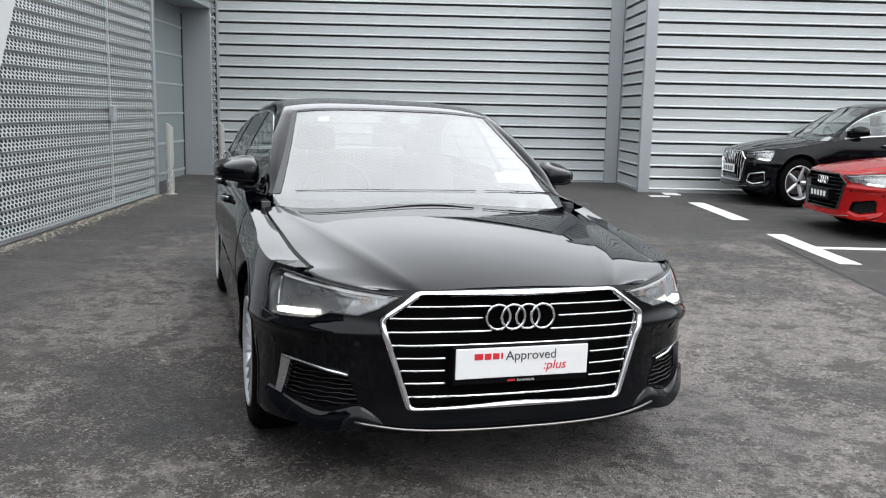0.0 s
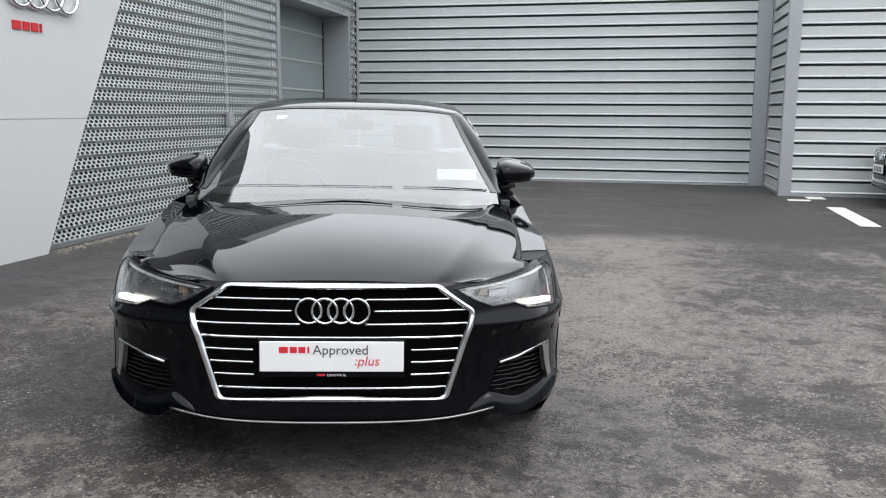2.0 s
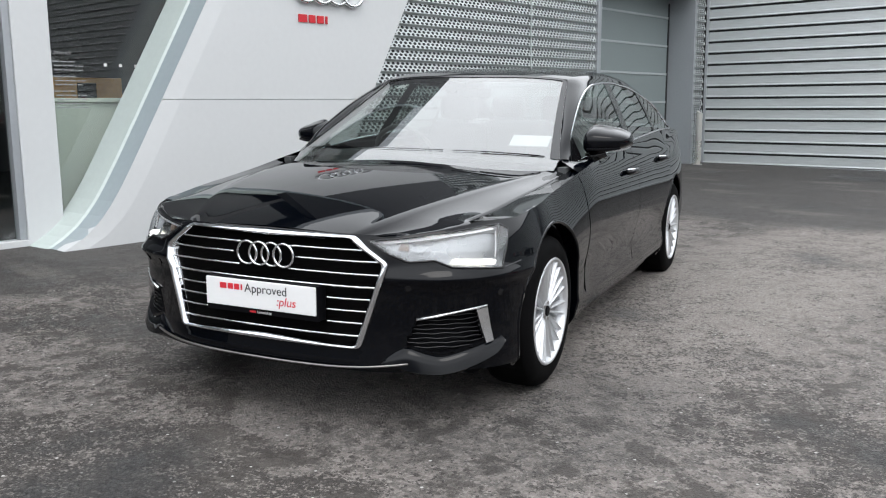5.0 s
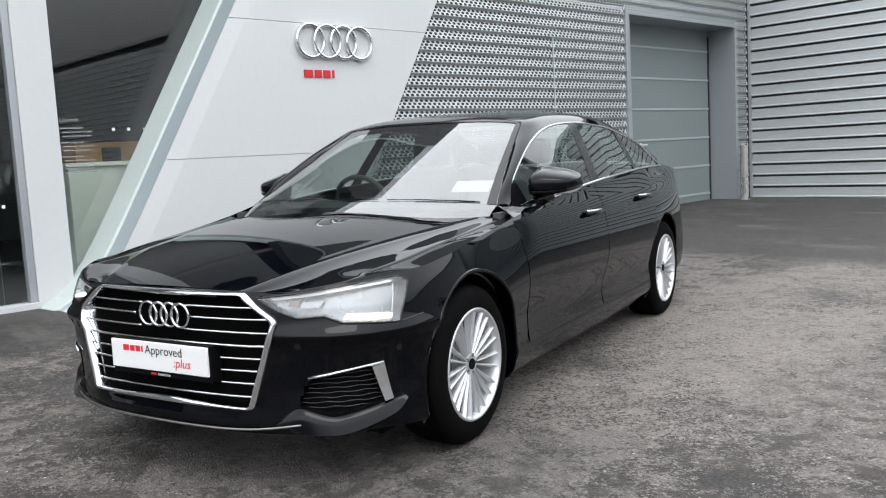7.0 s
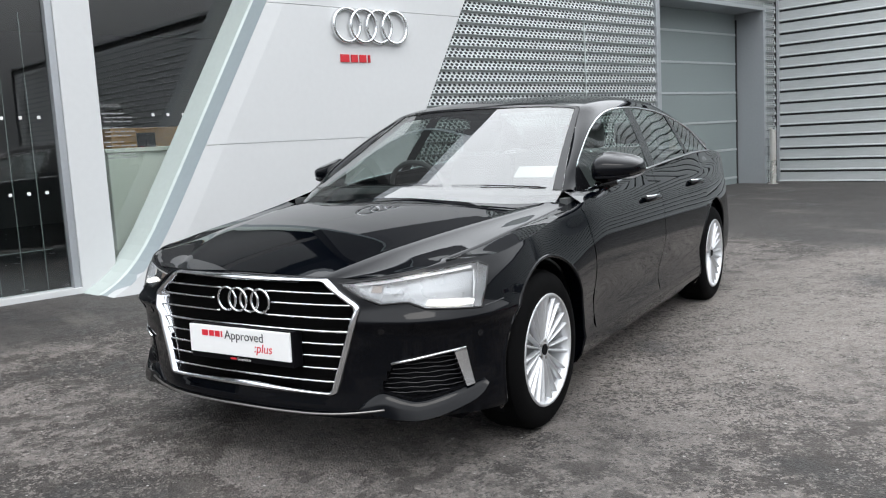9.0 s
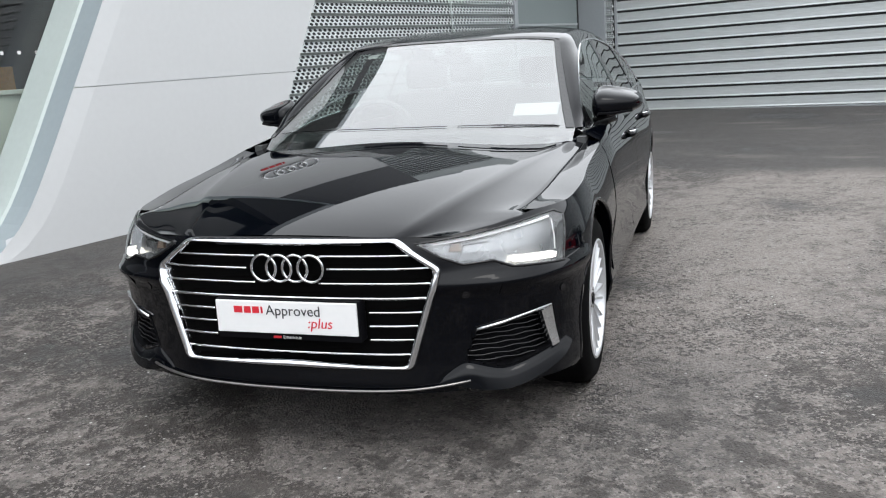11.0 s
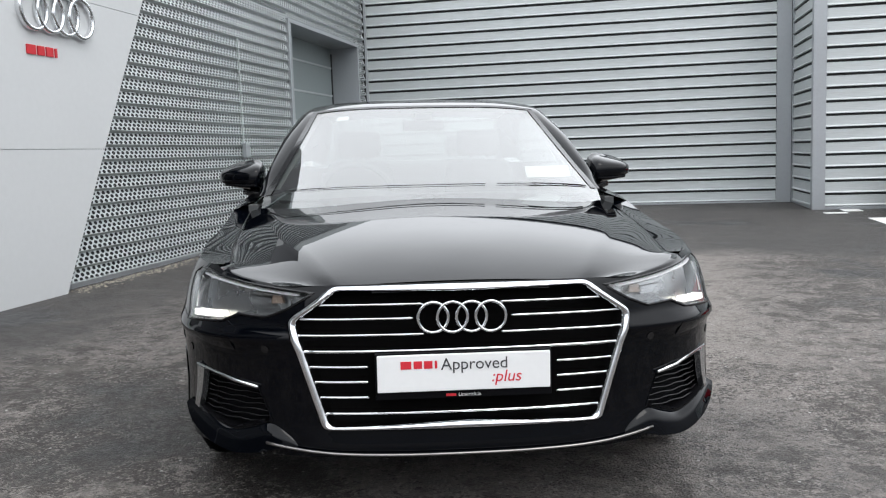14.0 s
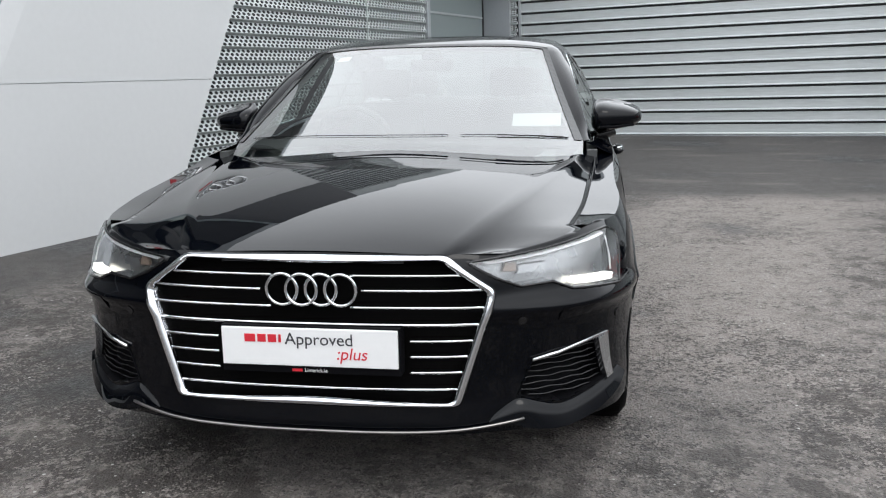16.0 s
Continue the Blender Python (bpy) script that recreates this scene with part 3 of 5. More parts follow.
# ---- road markings ----
for x0, x1, y0, y1 in ((3.78, 4.02, 8.57, 10.55), (3.78, 4.00, 5.46, 7.35), (4.002, 8.6, 6.37, 6.50), (3.74, 4.0, 11.65, 12.0), (3.40, 3.72, 11.33, 11.52), (3.76, 3.99, 2.42, 4.33)):
    xs, ys = [x0] + [c for c in XCUT if x0 < c < x1] + [x1], [y0] + [c for c in YCUT if y0 < c < y1] + [y1]
    bm = grid_mesh([[(x, y, ground_z(x, y) + 0.004) for x in xs] for y in ys])
    ex = bmesh.ops.extrude_edge_only(bm, edges=[e for e in bm.edges if e.is_boundary])
    for v in ex["geom"]:
        if isinstance(v, bmesh.types.BMVert):
            v.co.z -= 0.008
    tagged(part("road_marking", bm, M_PAINT_LINE, core=(0, 0, -50)), "worn white painted line of the parking bays", "road marking", kind="structure")

# ---- dark joint between the yard's old and newer asphalt ----
M_TAR = mat("bitumen_joint", (0.020, 0.019, 0.018), 0.6, 0.0, 0.3, 5, 60, bump=0.002)
rnd = random.Random(8)
bm = grid_mesh([[(3.21 + 0.068 * y + dx + rnd.uniform(-0.006, 0.006), y, ground_z(3.5, y) + dz) for dx, dz in ((-0.034, 0.001), (-0.022, 0.007), (0.016, 0.007), (0.030, 0.001))] for y in [2.0 + 0.1 * k for k in range(50)]])
tagged(part("joint_strip", bm, M_TAR, core=(0, 0, -50)), "dark bitumen joint between old and newer asphalt", "asphalt joint", kind="structure")

# ---- loose grit along the foot of the perforated wall ----
bm = bmesh.new()
rnd = random.Random(5)
for k in range(700):
    x, y, r = SX + 0.03 + abs(rnd.gauss(0, 0.10)), rnd.uniform(4.25, 9.9), rnd.uniform(0.006, 0.02)
    v = [bm.verts.new((x + r * math.cos(a) * rnd.uniform(0.6, 1.2), y + r * math.sin(a) * rnd.uniform(0.6, 1.2), ground_z(x, y) + 0.001)) for a in (0, 1.57, 3.14, 4.71)]
    t = bm.verts.new((x, y, ground_z(x, y) + r * rnd.uniform(0.5, 1.0)))
    for q in range(4):
        bm.faces.new((v[q], v[(q + 1) % 4], t))
M_GRIT = mat("pale_grit", (0.26, 0.24, 0.20), 0.9, 0, 0.4, 8, 60)
tagged(part("grit", bm, M_GRIT), "loose pale grit and leaf litter along the wall's foot", "grit", kind="stuff")

# ---- cars ----
def car_paint(name, color, f0, power):
    """Deep paint under clear lacquer: a dim base and a mirror coat that strengthens towards grazing view."""
    m = mat(name, color, 0.5, 0.0, 0.04, 3, 90, ior=1.0)
    nt = m.node_tree
    base, out = nt.nodes["Principled BSDF"], nt.nodes["Material Output"]
    base.inputs["Specular IOR Level"].default_value = 0.0
    lw = nt.nodes.new("ShaderNodeLayerWeight")
    lw.inputs["Blend"].default_value = 0.5
    pw = nt.nodes.new("ShaderNodeMath")
    pw.operation = "POWER"
    pw.inputs[1].default_value = power
    nt.links.new(lw.outputs["Facing"], pw.inputs[0])
    fr = nt.nodes.new("ShaderNodeMapRange")
    fr.inputs["To Min"].default_value, fr.inputs["To Max"].default_value = f0, 1.0
    nt.links.new(pw.outputs[0], fr.inputs["Value"])
    gl = nt.nodes.new("ShaderNodeBsdfGlossy")
    gl.inputs["Roughness"].default_value = 0.012
    tc, peel, bp = nt.nodes.new("ShaderNodeTexCoord"), nt.nodes.new("ShaderNodeTexNoise"), nt.nodes.new("ShaderNodeBump")
    peel.inputs["Scale"].default_value = 35.0
    bp.inputs["Strength"].default_value, bp.inputs["Distance"].default_value = 0.05, 0.0006
    nt.links.new(tc.outputs["Object"], peel.inputs["Vector"])
    nt.links.new(peel.outputs[0], bp.inputs["Height"])
    nt.links.new(bp.outputs[0], gl.inputs["Normal"])
    mx = nt.nodes.new("ShaderNodeMixShader")
    nt.links.new(fr.outputs[0], mx.inputs[0])
    nt.links.new(base.outputs[0], mx.inputs[1])
    nt.links.new(gl.outputs[0], mx.inputs[2])
    nt.links.new(mx.outputs[0], out.inputs["Surface"])
    return m


M_BLACK = car_paint("black_car_paint", (0.0008, 0.0012, 0.0024), 0.024, 4.1)
M_REDCAR = car_paint("red_car_paint", (0.33, 0.006, 0.006), 0.035, 4.5)
M_PLASTIC = mat("black_plastic", (0.005, 0.005, 0.006), 0.5, 0.0, 0.1, 6, 200, bump=0.0004, ior=1.12)
M_GLOSSBLK = mat("gloss_black_trim", (0.006, 0.006, 0.007), 0.12, 0.0, 0.03)
M_VOID = mat("matt_black_duct", (0.003, 0.003, 0.003), 0.8, 0.0, 0.1, ior=1.06)
M_RUBBER = mat("tyre_rubber", (0.0035, 0.0035, 0.0037), 0.7, 0.0, 0.15, 8, 150, bump=0.0006, ior=1.12)
M_ALLOY = mat("silver_alloy", (0.62, 0.63, 0.645), 0.34, 0.65, 0.03, 6, 80)
M_DISC = mat("brake_steel", (0.30, 0.29, 0.28), 0.35, 1.0, 0.15, 10, 80)
M_SEAT = mat("dark_grey_leather", (0.09, 0.093, 0.095), 0.5, 0.0, 0.12, 8, 160, bump=0.0006)
M_DASH = mat("dark_dashboard", (0.045, 0.047, 0.048), 0.6, 0.0, 0.1, 8, 160, bump=0.0005)
M_LIGHTGREY = mat("pale_headlining", (0.45, 0.45, 0.44), 0.8)
M_PILLAR = mat("grey_pillar_cloth", (0.20, 0.205, 0.20), 0.8)
M_PLATE = mat("white_plate", (0.80, 0.80, 0.80), 0.35, 0.0, 0.02, 8, 60)
M_INK = mat("dark_grey_ink", (0.05, 0.05, 0.055), 0.5)
M_INKRED = mat("red_ink", (0.60, 0.02, 0.035), 0.5)
M_INKWHITE = mat("white_ink", (0.8, 0.8, 0.8), 0.5)
M_PAPER = mat("white_paper", (0.82, 0.82, 0.81), 0.6)
M_LENS = glass("headlight_lens", (0.95, 0.96, 0.97), 2.0)
M_LAMPBOX = mat("bright_lamp_reflector", (0.33, 0.335, 0.34), 0.28, 0.9, 0.1, 8, 60)
M_LAMPDARK = mat("grey_lamp_module", (0.20, 0.205, 0.21), 0.2, 0.6, 0.1, 8, 60)
M_DRL = glow("daylight_lamp", (1.0, 0.98, 0.92), 1.25)
M_AMBER = mat("amber_reflector", (0.22, 0.16, 0.12), 0.35)
M_SCREEN = glass("windscreen_glass", (0.58, 0.64, 0.62), 3.85)
M_SIDEGLASS = glass("side_window_glass", (0.93, 1.0, 0.97), 2.0)
M_REARGLASS = glass("tinted_rear_glass", (0.60, 0.68, 0.65), 2.5)


def curve_at(keys, x):
    """Smooth (monotone Hermite) value at x of keys (x, value)."""
    if x <= keys[0][0]:
        return keys[0][1]
    if x >= keys[-1][0]:
        return keys[-1][1]
    for i in range(len(keys) - 1):
        if keys[i][0] <= x <= keys[i + 1][0]:
            break
    d = [(b[1] - a[1]) / (b[0] - a[0]) for a, b in zip(keys, keys[1:])]

    def slope(j):
        if j == 0 or j == len(keys) - 1:
            return d[min(j, len(d) - 1)]
        return 0.0 if d[j - 1] * d[j] <= 0 else 2 * d[j - 1] * d[j] / (d[j - 1] + d[j])

    (x0, y0), (x1, y1) = keys[i], keys[i + 1]
    h = x1 - x0
    t = (x - x0) / h
    return y0 * (2 * t**3 - 3 * t**2 + 1) + y1 * (3 * t**2 - 2 * t**3) + h * (slope(i) * (t**3 - 2 * t**2 + t) + slope(i + 1) * (t**3 - t**2))


# plan outline of one half, from the middle of the nose round to the middle of the tail
PLAN = [(0, 0.020), (0.2, 0.024), (0.42, 0.046), (0.53, 0.078), (0.62, 0.115), (0.70, 0.156), (0.79, 0.228), (0.870, 0.342), (0.924, 0.49), (0.947, 0.67), (0.950, 0.92),
        (0.944, 1.4), (0.943, 2.2), (0.943, 3.0), (0.941, 3.7), (0.905, 4.2), (0.855, 4.48), (0.77, 4.69), (0.64, 4.81), (0.40, 4.885), (0, 4.915)]
_dense = []
for i in range(len(PLAN) - 1):
    p0, p1, p2, p3 = (Vector(PLAN[max(0, i - 1)]) if i else Vector((-PLAN[1][0], PLAN[1][1])), Vector(PLAN[i]), Vector(PLAN[i + 1]),
                      Vector(PLAN[min(len(PLAN) - 1, i + 2)]) if i < len(PLAN) - 2 else Vector((-PLAN[-2][0], PLAN[-2][1])))
    for k in range(24):
        t = k / 24
        l1, l2 = (p2 - p1).length, max(1e-6, (p1 - p0).length)
        l3 = max(1e-6, (p3 - p2).length)
        m1 = ((p2 - p1) / l1 + (p1 - p0) / l2) * 0.5 * l1
        m2 = ((p3 - p2) / l3 + (p2 - p1) / l1) * 0.5 * l1
        _dense.append(p1 * (2 * t**3 - 3 * t**2 + 1) + p2 * (3 * t**2 - 2 * t**3) + m1 * (t**3 - 2 * t**2 + t) + m2 * (t**3 - t**2))
_dense.append(Vector(PLAN[-1]))
_len = [0.0]
for a, b in zip(_dense, _dense[1:]):
    _len.append(_len[-1] + (b - a).length)
S_END = _len[-1]


def plan(s):
    s = min(max(s, 0.0), S_END)
    i = min(max(int(np.searchsorted(_len, s)) - 1, 0), len(_dense) - 2)
    t = (s - _len[i]) / (_len[i + 1] - _len[i])
    p = _dense[i].lerp(_dense[i + 1], t)
    a, b = _dense[max(0, i - 2)], _dense[min(len(_dense) - 1, i + 3)]
    d = (b - a).normalized()
    return p, Vector((d.y, -d.x))


def s_of_x(x):
    return float(np.interp(x, [v.x for v in _dense[:240]], _len[:240]))


def s_of_y(y):
    lo = next(i for i, v in enumerate(_dense) if v.x > 0.88)
    hi = max(i for i, v in enumerate(_dense) if v.x > 0.85)
    return float(np.interp(y, [v.y for v in _dense[lo:hi]], _len[lo:hi]))


P_FRONT = [(0.15, -0.10), (0.19, -0.05), (0.228, 0.006), (0.25, 0.012), (0.29, 0.006), (0.33, 0.0), (0.50, 0.0), (0.62, -0.008), (0.70, -0.020), (0.735, -0.030), (0.752, -0.048), (0.762, -0.075)]
P_CORNER = [(0.15, -0.12), (0.19, -0.05), (0.225, 0.0), (0.262, 0.0), (0.30, 0.0), (0.40, -0.008), (0.52, -0.004), (0.56, 0.004), (0.578, 0.019), (0.590, 0.023), (0.602, 0.014), (0.63, -0.006), (0.68, -0.019), (0.74, -0.042), (0.79, -0.085), (0.82, -0.13)]
P_FENDER = [(0.15, -0.10), (0.20, -0.03), (0.30, 0.0), (0.45, 0.005), (0.56, 0.006), (0.62, 0.001), (0.66, -0.005), (0.70, -0.014), (0.74, -0.025), (0.78, -0.039), (0.82, -0.056), (0.86, -0.078), (0.90, -0.108), (0.95, -0.155)]
P_DOOR = [(0.15, -0.12), (0.19, -0.06), (0.235, -0.030), (0.30, -0.014), (0.345, -0.026), (0.44, -0.028), (0.54, -0.010), (0.62, 0.0), (0.70, -0.003), (0.78, -0.012), (0.845, -0.022), (0.872, -0.030), (0.92, -0.053), (0.96, -0.072), (1.02, -0.088), (1.07, -0.10)]
P_REAR = [(0.15, -0.16), (0.22, -0.06), (0.32, 0.0), (0.45, 0.012), (0.60, 0.0), (0.78, -0.02), (0.90, -0.035), (1.00, -0.05), (1.035, -0.07), (1.06, -0.12)]
S_KEYS = [(s_of_x(0.30), P_FRONT), (s_of_x(0.76), P_CORNER), (s_of_y(0.85), P_FENDER), (s_of_y(1.55), P_DOOR), (s_of_y(3.75), P_DOOR), (S_END - 0.9, P_REAR)]


def off_at(s, z):
    if s <= S_KEYS[0][0]:
        return curve_at(S_KEYS[0][1], z)
    for (s0, p0), (s1, p1) in zip(S_KEYS, S_KEYS[1:]):
        if s0 <= s <= s1:
            t = (s - s0) / (s1 - s0)
            t = t * t * (3 - 2 * t)
            return curve_at(p0, z) * (1 - t) + curve_at(p1, z) * t
    return curve_at(S_KEYS[-1][1], z)


def skin(s, z, out=0.0):
    """A point of the body's side and nose, by the way s round the plan and the height z. Negative s: the other half."""
    p, n = plan(abs(s))
    q = p + n * (off_at(abs(s), z) + out)
    return Vector((q.x if s >= 0 else -q.x, q.y, z))


TOPS = [(0.0, 0.752), (s_of_x(0.42), 0.748), (s_of_x(0.53), 0.741), (s_of_x(0.62), 0.750), (s_of_x(0.70), 0.760), (s_of_x(0.78), 0.772), (s_of_x(0.85), 0.790), (s_of_y(0.50), 0.793), (s_of_y(0.70), 0.815),
        (s_of_y(0.95), 0.849), (s_of_y(1.2), 0.884), (s_of_y(1.4), 0.915), (s_of_y(1.7), 0.950), (s_of_y(2.2), 0.990), (s_of_y(3.0), 1.032), (s_of_y(3.6), 1.052), (s_of_y(4.1), 1.045), (s_of_y(4.45), 1.015), (S_END - 0.7, 0.995), (S_END, 0.99)]


def top(s):
    return skin(s, curve_at(TOPS, abs(s)))


BOTTOMS = [(0.0, 0.228), (s_of_x(0.80), 0.228), (s_of_y(0.55), 0.205), (s_of_y(1.3), 0.165), (s_of_y(3.4), 0.165), (S_END - 1.0, 0.21), (S_END, 0.23)]
AXLES = (0.854, 3.750)
ARCH_R = 0.392


def in_poly(x, y, poly):
    c = False
    for (x0, y0), (x1, y1) in zip(poly, poly[1:] + poly[:1]):
        if (y0 > y) != (y1 > y) and x < (x1 - x0) * (y - y0) / (y1 - y0) + x0:
            c = not c
    return c


def patch(poly, out, depth=0.0, step=0.03, side=1):
    """A piece of the body's skin within an outline in (s, z), lifted by out, its rim turned in by depth."""
    bm = bmesh.new()
    bm.faces.new([bm.verts.new((s, 0, z)) for s, z in poly])
    for i, ax in ((0, Vector((1, 0, 0))), (1, Vector((0, 0, 1)))):
        lo, hi = min(p[i] for p in poly), max(p[i] for p in poly)
        k = lo + step
        while k < hi - 1e-4:
            bmesh.ops.bisect_plane(bm, geom=bm.verts[:] + bm.edges[:] + bm.faces[:], plane_co=ax * k, plane_no=ax)
            k += step
    edge = [e for e in bm.edges if e.is_boundary]
    for e in edge:
        e.smooth = False
    if depth:
        ex = bmesh.ops.extrude_edge_only(bm, edges=edge)
        rim = {v for v in ex["geom"] if isinstance(v, bmesh.types.BMVert)}
    else:
        rim = set()
    for v in bm.verts:
        v.co = skin(side * v.co.x, v.co.z, out - (depth if v in rim else 0.0))
    return bm


def front_poly(pts):
    return [(s_of_x(x), z) for x, z in pts]


HEADLIGHT = front_poly([(0.452, 0.726), (0.62, 0.742), (0.76, 0.760), (0.85, 0.773), (0.894, 0.776), (0.907, 0.757), (0.878, 0.616), (0.745, 0.632), (0.69, 0.658), (0.60, 0.652), (0.53, 0.680)])
INTAKE = front_poly([(0.632, 0.432), (0.838, 0.472), (0.848, 0.335), (0.71, 0.298), (0.585, 0.330)])
GRILLE = [(0.392, 0.742), (0.528, 0.645), (0.424, 0.315)]


def grille_half(z):
    """Half the width of the grille's opening at a height."""
    (x0, z0), (x1, z1), (x2, z2) = GRILLE
    return x0 + (x1 - x0) * (z0 - z) / (z0 - z1) if z > z1 else x1 + (x2 - x1) * (z1 - z) / (z1 - z2)


def body_shell():
    """Bumpers, wings and sides as one skin, open at the grille, the lamps, the intakes and the wheel arches."""
    ss = sorted({*np.arange(0, 1.3, 0.016).tolist(), *np.arange(1.3, S_END - 0.02, 0.03).tolist(), S_END})
    nz = 44
    bm = bmesh.new()
    grid = {}
    for side in (1, -1):
        for i, s in enumerate(ss):
            zt = curve_at(TOPS, s)
            for j in range(nz + 1):
                if side == -1 and i in (0, len(ss) - 1):
                    grid[(-1, i, j)] = grid[(1, i, j)]
                    continue
                zb = curve_at(BOTTOMS, s)
                z = zb + (zt - zb) * j / nz
                grid[(side, i, j)] = (bm.verts.new(skin(side * s, z)), s, z)
    for side in (1, -1):
        for i in range(len(ss) - 1):
            for j in range(nz):
                c = [grid[(side, i, j)], grid[(side, i + 1, j)], grid[(side, i + 1, j + 1)], grid[(side, i, j + 1)]]
                s, z = sum(v[1] for v in c) / 4, sum(v[2] for v in c) / 4
                if s < 1.3:
                    x = plan(s)[0].x
                    if 0.325 < z < 0.732 and x < grille_half(z) - 0.008 or in_poly(s, z, HEADLIGHT) or in_poly(s, z, INTAKE):
                        continue
                y = c[0][0].co.y
                if any(all((v[0].co.y - a) ** 2 + (v[2] - 0.337) ** 2 < ARCH_R**2 and abs(v[0].co.x) > 0.6 for v in c) for a in AXLES):
                    continue
                bm.faces.new([v[0] for v in c])
    for v in bm.verts:
        if abs(v.co.x) > 0.6 and v.link_faces:
            for a in AXLES:
                d = Vector((v.co.y - a, v.co.z - 0.337))
                if 0.05 < d.length < ARCH_R:
                    d = d.normalized() * ARCH_R
                    v.co = skin(math.copysign(s_of_y(a + d.x), v.co.x), 0.337 + d.y)

    bmesh.ops.delete(bm, geom=[v for v in bm.verts if not v.link_faces], context="VERTS")
    # turned-in lip of the wheel arches
    lip = [e for e in bm.edges if e.is_boundary and all(abs(v.co.x) > 0.6 and any(abs((Vector((v.co.y - a, v.co.z - 0.337))).length - ARCH_R) < 0.004 for a in AXLES) for v in e.verts)]
    for e in lip:
        e.smooth = False
    ex = bmesh.ops.extrude_edge_only(bm, edges=lip)
    for v in ex["geom"]:
        if isinstance(v, bmesh.types.BMVert):
            v.co.x *= 1 - 0.06 / abs(v.co.x)
    return bm


CREASE, SHUT, EDGE = 14, 24, 29


WING_FROM = 6
# half widths of the bonnet's fold and of its joint to the wings, by the way back from the nose
FOLD = [(0.07, 0.385), (0.265, 0.470), (0.56, 0.575), (1.03, 0.690), (1.40, 0.755)]
JOINT = [(0.30, 0.727), (0.70, 0.776), (1.25, 0.806), (1.45, 0.812)]


def hood_z(x, y):
    """Height of the crowned bonnet: steep at the nose, calm towards the screen."""
    v = min(y - 0.07, 0.85)
    z = 0.757 + 0.36 * v - 0.2647 * v * v + 0.09 * v**3 + 0.106 * (y - 0.07 - v)
    return z - (0.1285 - 0.0305 * v) * x * x


def hood_rows(n=30):
    """Bonnet and wing tops, with a fold from the grille's corner to the pillar and a slightly hollow flank outside it."""
    rows = []
    s0, s1 = s_of_x(0.40), s_of_y(1.47)
    along = np.linspace(s0, s1, 240)
    ways = [top(a).y for a in along]
    for k in range(n + 1):
        e = k / n
        end = top(float(np.interp(ways[0] + (ways[-1] - ways[0]) * e, ways, along)))
        yc = 0.068 + 1.160 * e if k else top(0).y
        tc, ts = 0.5, 0.85
        for _ in range(4):
            tc = min(0.96, curve_at(FOLD, yc + (end.y - yc) * tc * tc) / end.x)
            ts = min(0.985, curve_at(JOINT, yc + (end.y - yc) * ts * ts) / end.x)
        if k < WING_FROM:
            ts = 1.0
        half = []
        for q in range(EDGE + 1):
            u, v = 0.0, 0.0
            if q <= CREASE:
                t = tc * q / CREASE
            elif q <= SHUT:
                u = (q - CREASE) / (SHUT - CREASE)
                t = tc + (ts - tc) * u
            else:
                v = (q - SHUT) / (EDGE - SHUT)
                t = ts + (1 - ts) * v
            x, y = end.x * t, yc + (end.y - yc) * t**2.0
            drop = 0.060 * curve_at([(0, 0.3), (0.06, 1.0), (0.2, 0.9), (0.45, 0.5), (0.6, 0.4), (0.9, 0.12), (1.0, 0.05)], e)
            ridge = 0.008 * curve_at([(0, 0.0), (0.07, 0.8), (0.2, 1.0), (0.5, 0.4), (0.9, 0.05), (1.0, 0.0)], e)
            miss = end.z - hood_z(end.x, end.y)
            kick = 0.35 * max(0.0, e - 0.857) ** 2
            sag = 0.012 * curve_at([(0, 0.0), (0.2, 0.5), (0.4, 1.0), (0.7, 0.9), (1.0, 0.3)], e)
            # nose: one flank out to the edge; further back: flank, shut line and wing
            o = max(0.0, (t - tc) / (1 - tc))
            nose = hood_z(x, y) - drop * o * (1 - o) ** 2 + miss * o * o + ridge * (1 - o)
            z = hood_z(x, y) + kick - sag * u - drop * u * (1 - u) ** 2 + ridge * (1 - u)
            if v:
                w = end.x * ts
                z2 = hood_z(w, yc + (end.y - yc) * ts**2) + kick - sag
                z = z2 + (end.z - z2) * (0.35 * v + 0.65 * v * v)
            g = min(1.0, max(0.0, (k - WING_FROM + 1) / 8))
            g = g * g * (3 - 2 * g)
            z = nose + (z - nose) * g
            if q < CREASE:
                z += ridge * (math.exp((t - tc) * end.x / 0.05) - 1)
            half.append(Vector((x, y, z)))
        rows.append([Vector((-p.x, p.y, p.z)) for p in half[:0:-1]] + half)
    return rows


def bonnet_mesh(rows):
    cut = [r[EDGE - SHUT:EDGE + SHUT + 1] for r in rows]
    full = []
    for k, r in enumerate(cut):
        d = 0.012 if k >= WING_FROM else 0.001
        full.append([r[0] - Vector((0, 0, d))] + r + [r[-1] - Vector((0, 0, d))])
    bm = grid_mesh(full)
    bm.verts.ensure_lookup_table()
    w = len(full[0])
    sharp = (1, SHUT - CREASE + 1, SHUT + CREASE + 1, w - 2)
    for e in bm.edges:
        a, b = sorted(v.index for v in e.verts)
        if b - a == w and a % w in sharp and (a % w in (1, w - 2) or a // w < 24):
            e.smooth = False
    return bm


def wing_mesh(rows, q):
    out = []
    for k, r in enumerate(rows):
        if k < WING_FROM:
            continue
        h = [r[EDGE + q * i] for i in range(SHUT, EDGE + 1)]
        h[0] = h[0] + Vector((q * 0.0045, 0, -0.001))
        out.append([h[0] - Vector((0, 0, 0.012))] + h)
    bm = grid_mesh(out)
    w = len(out[0])
    bm.verts.index_update()
    for e in bm.edges:
        a, b = sorted(v.index for v in e.verts)
        if b - a == w and a % w == 1:
            e.smooth = False
    return bm


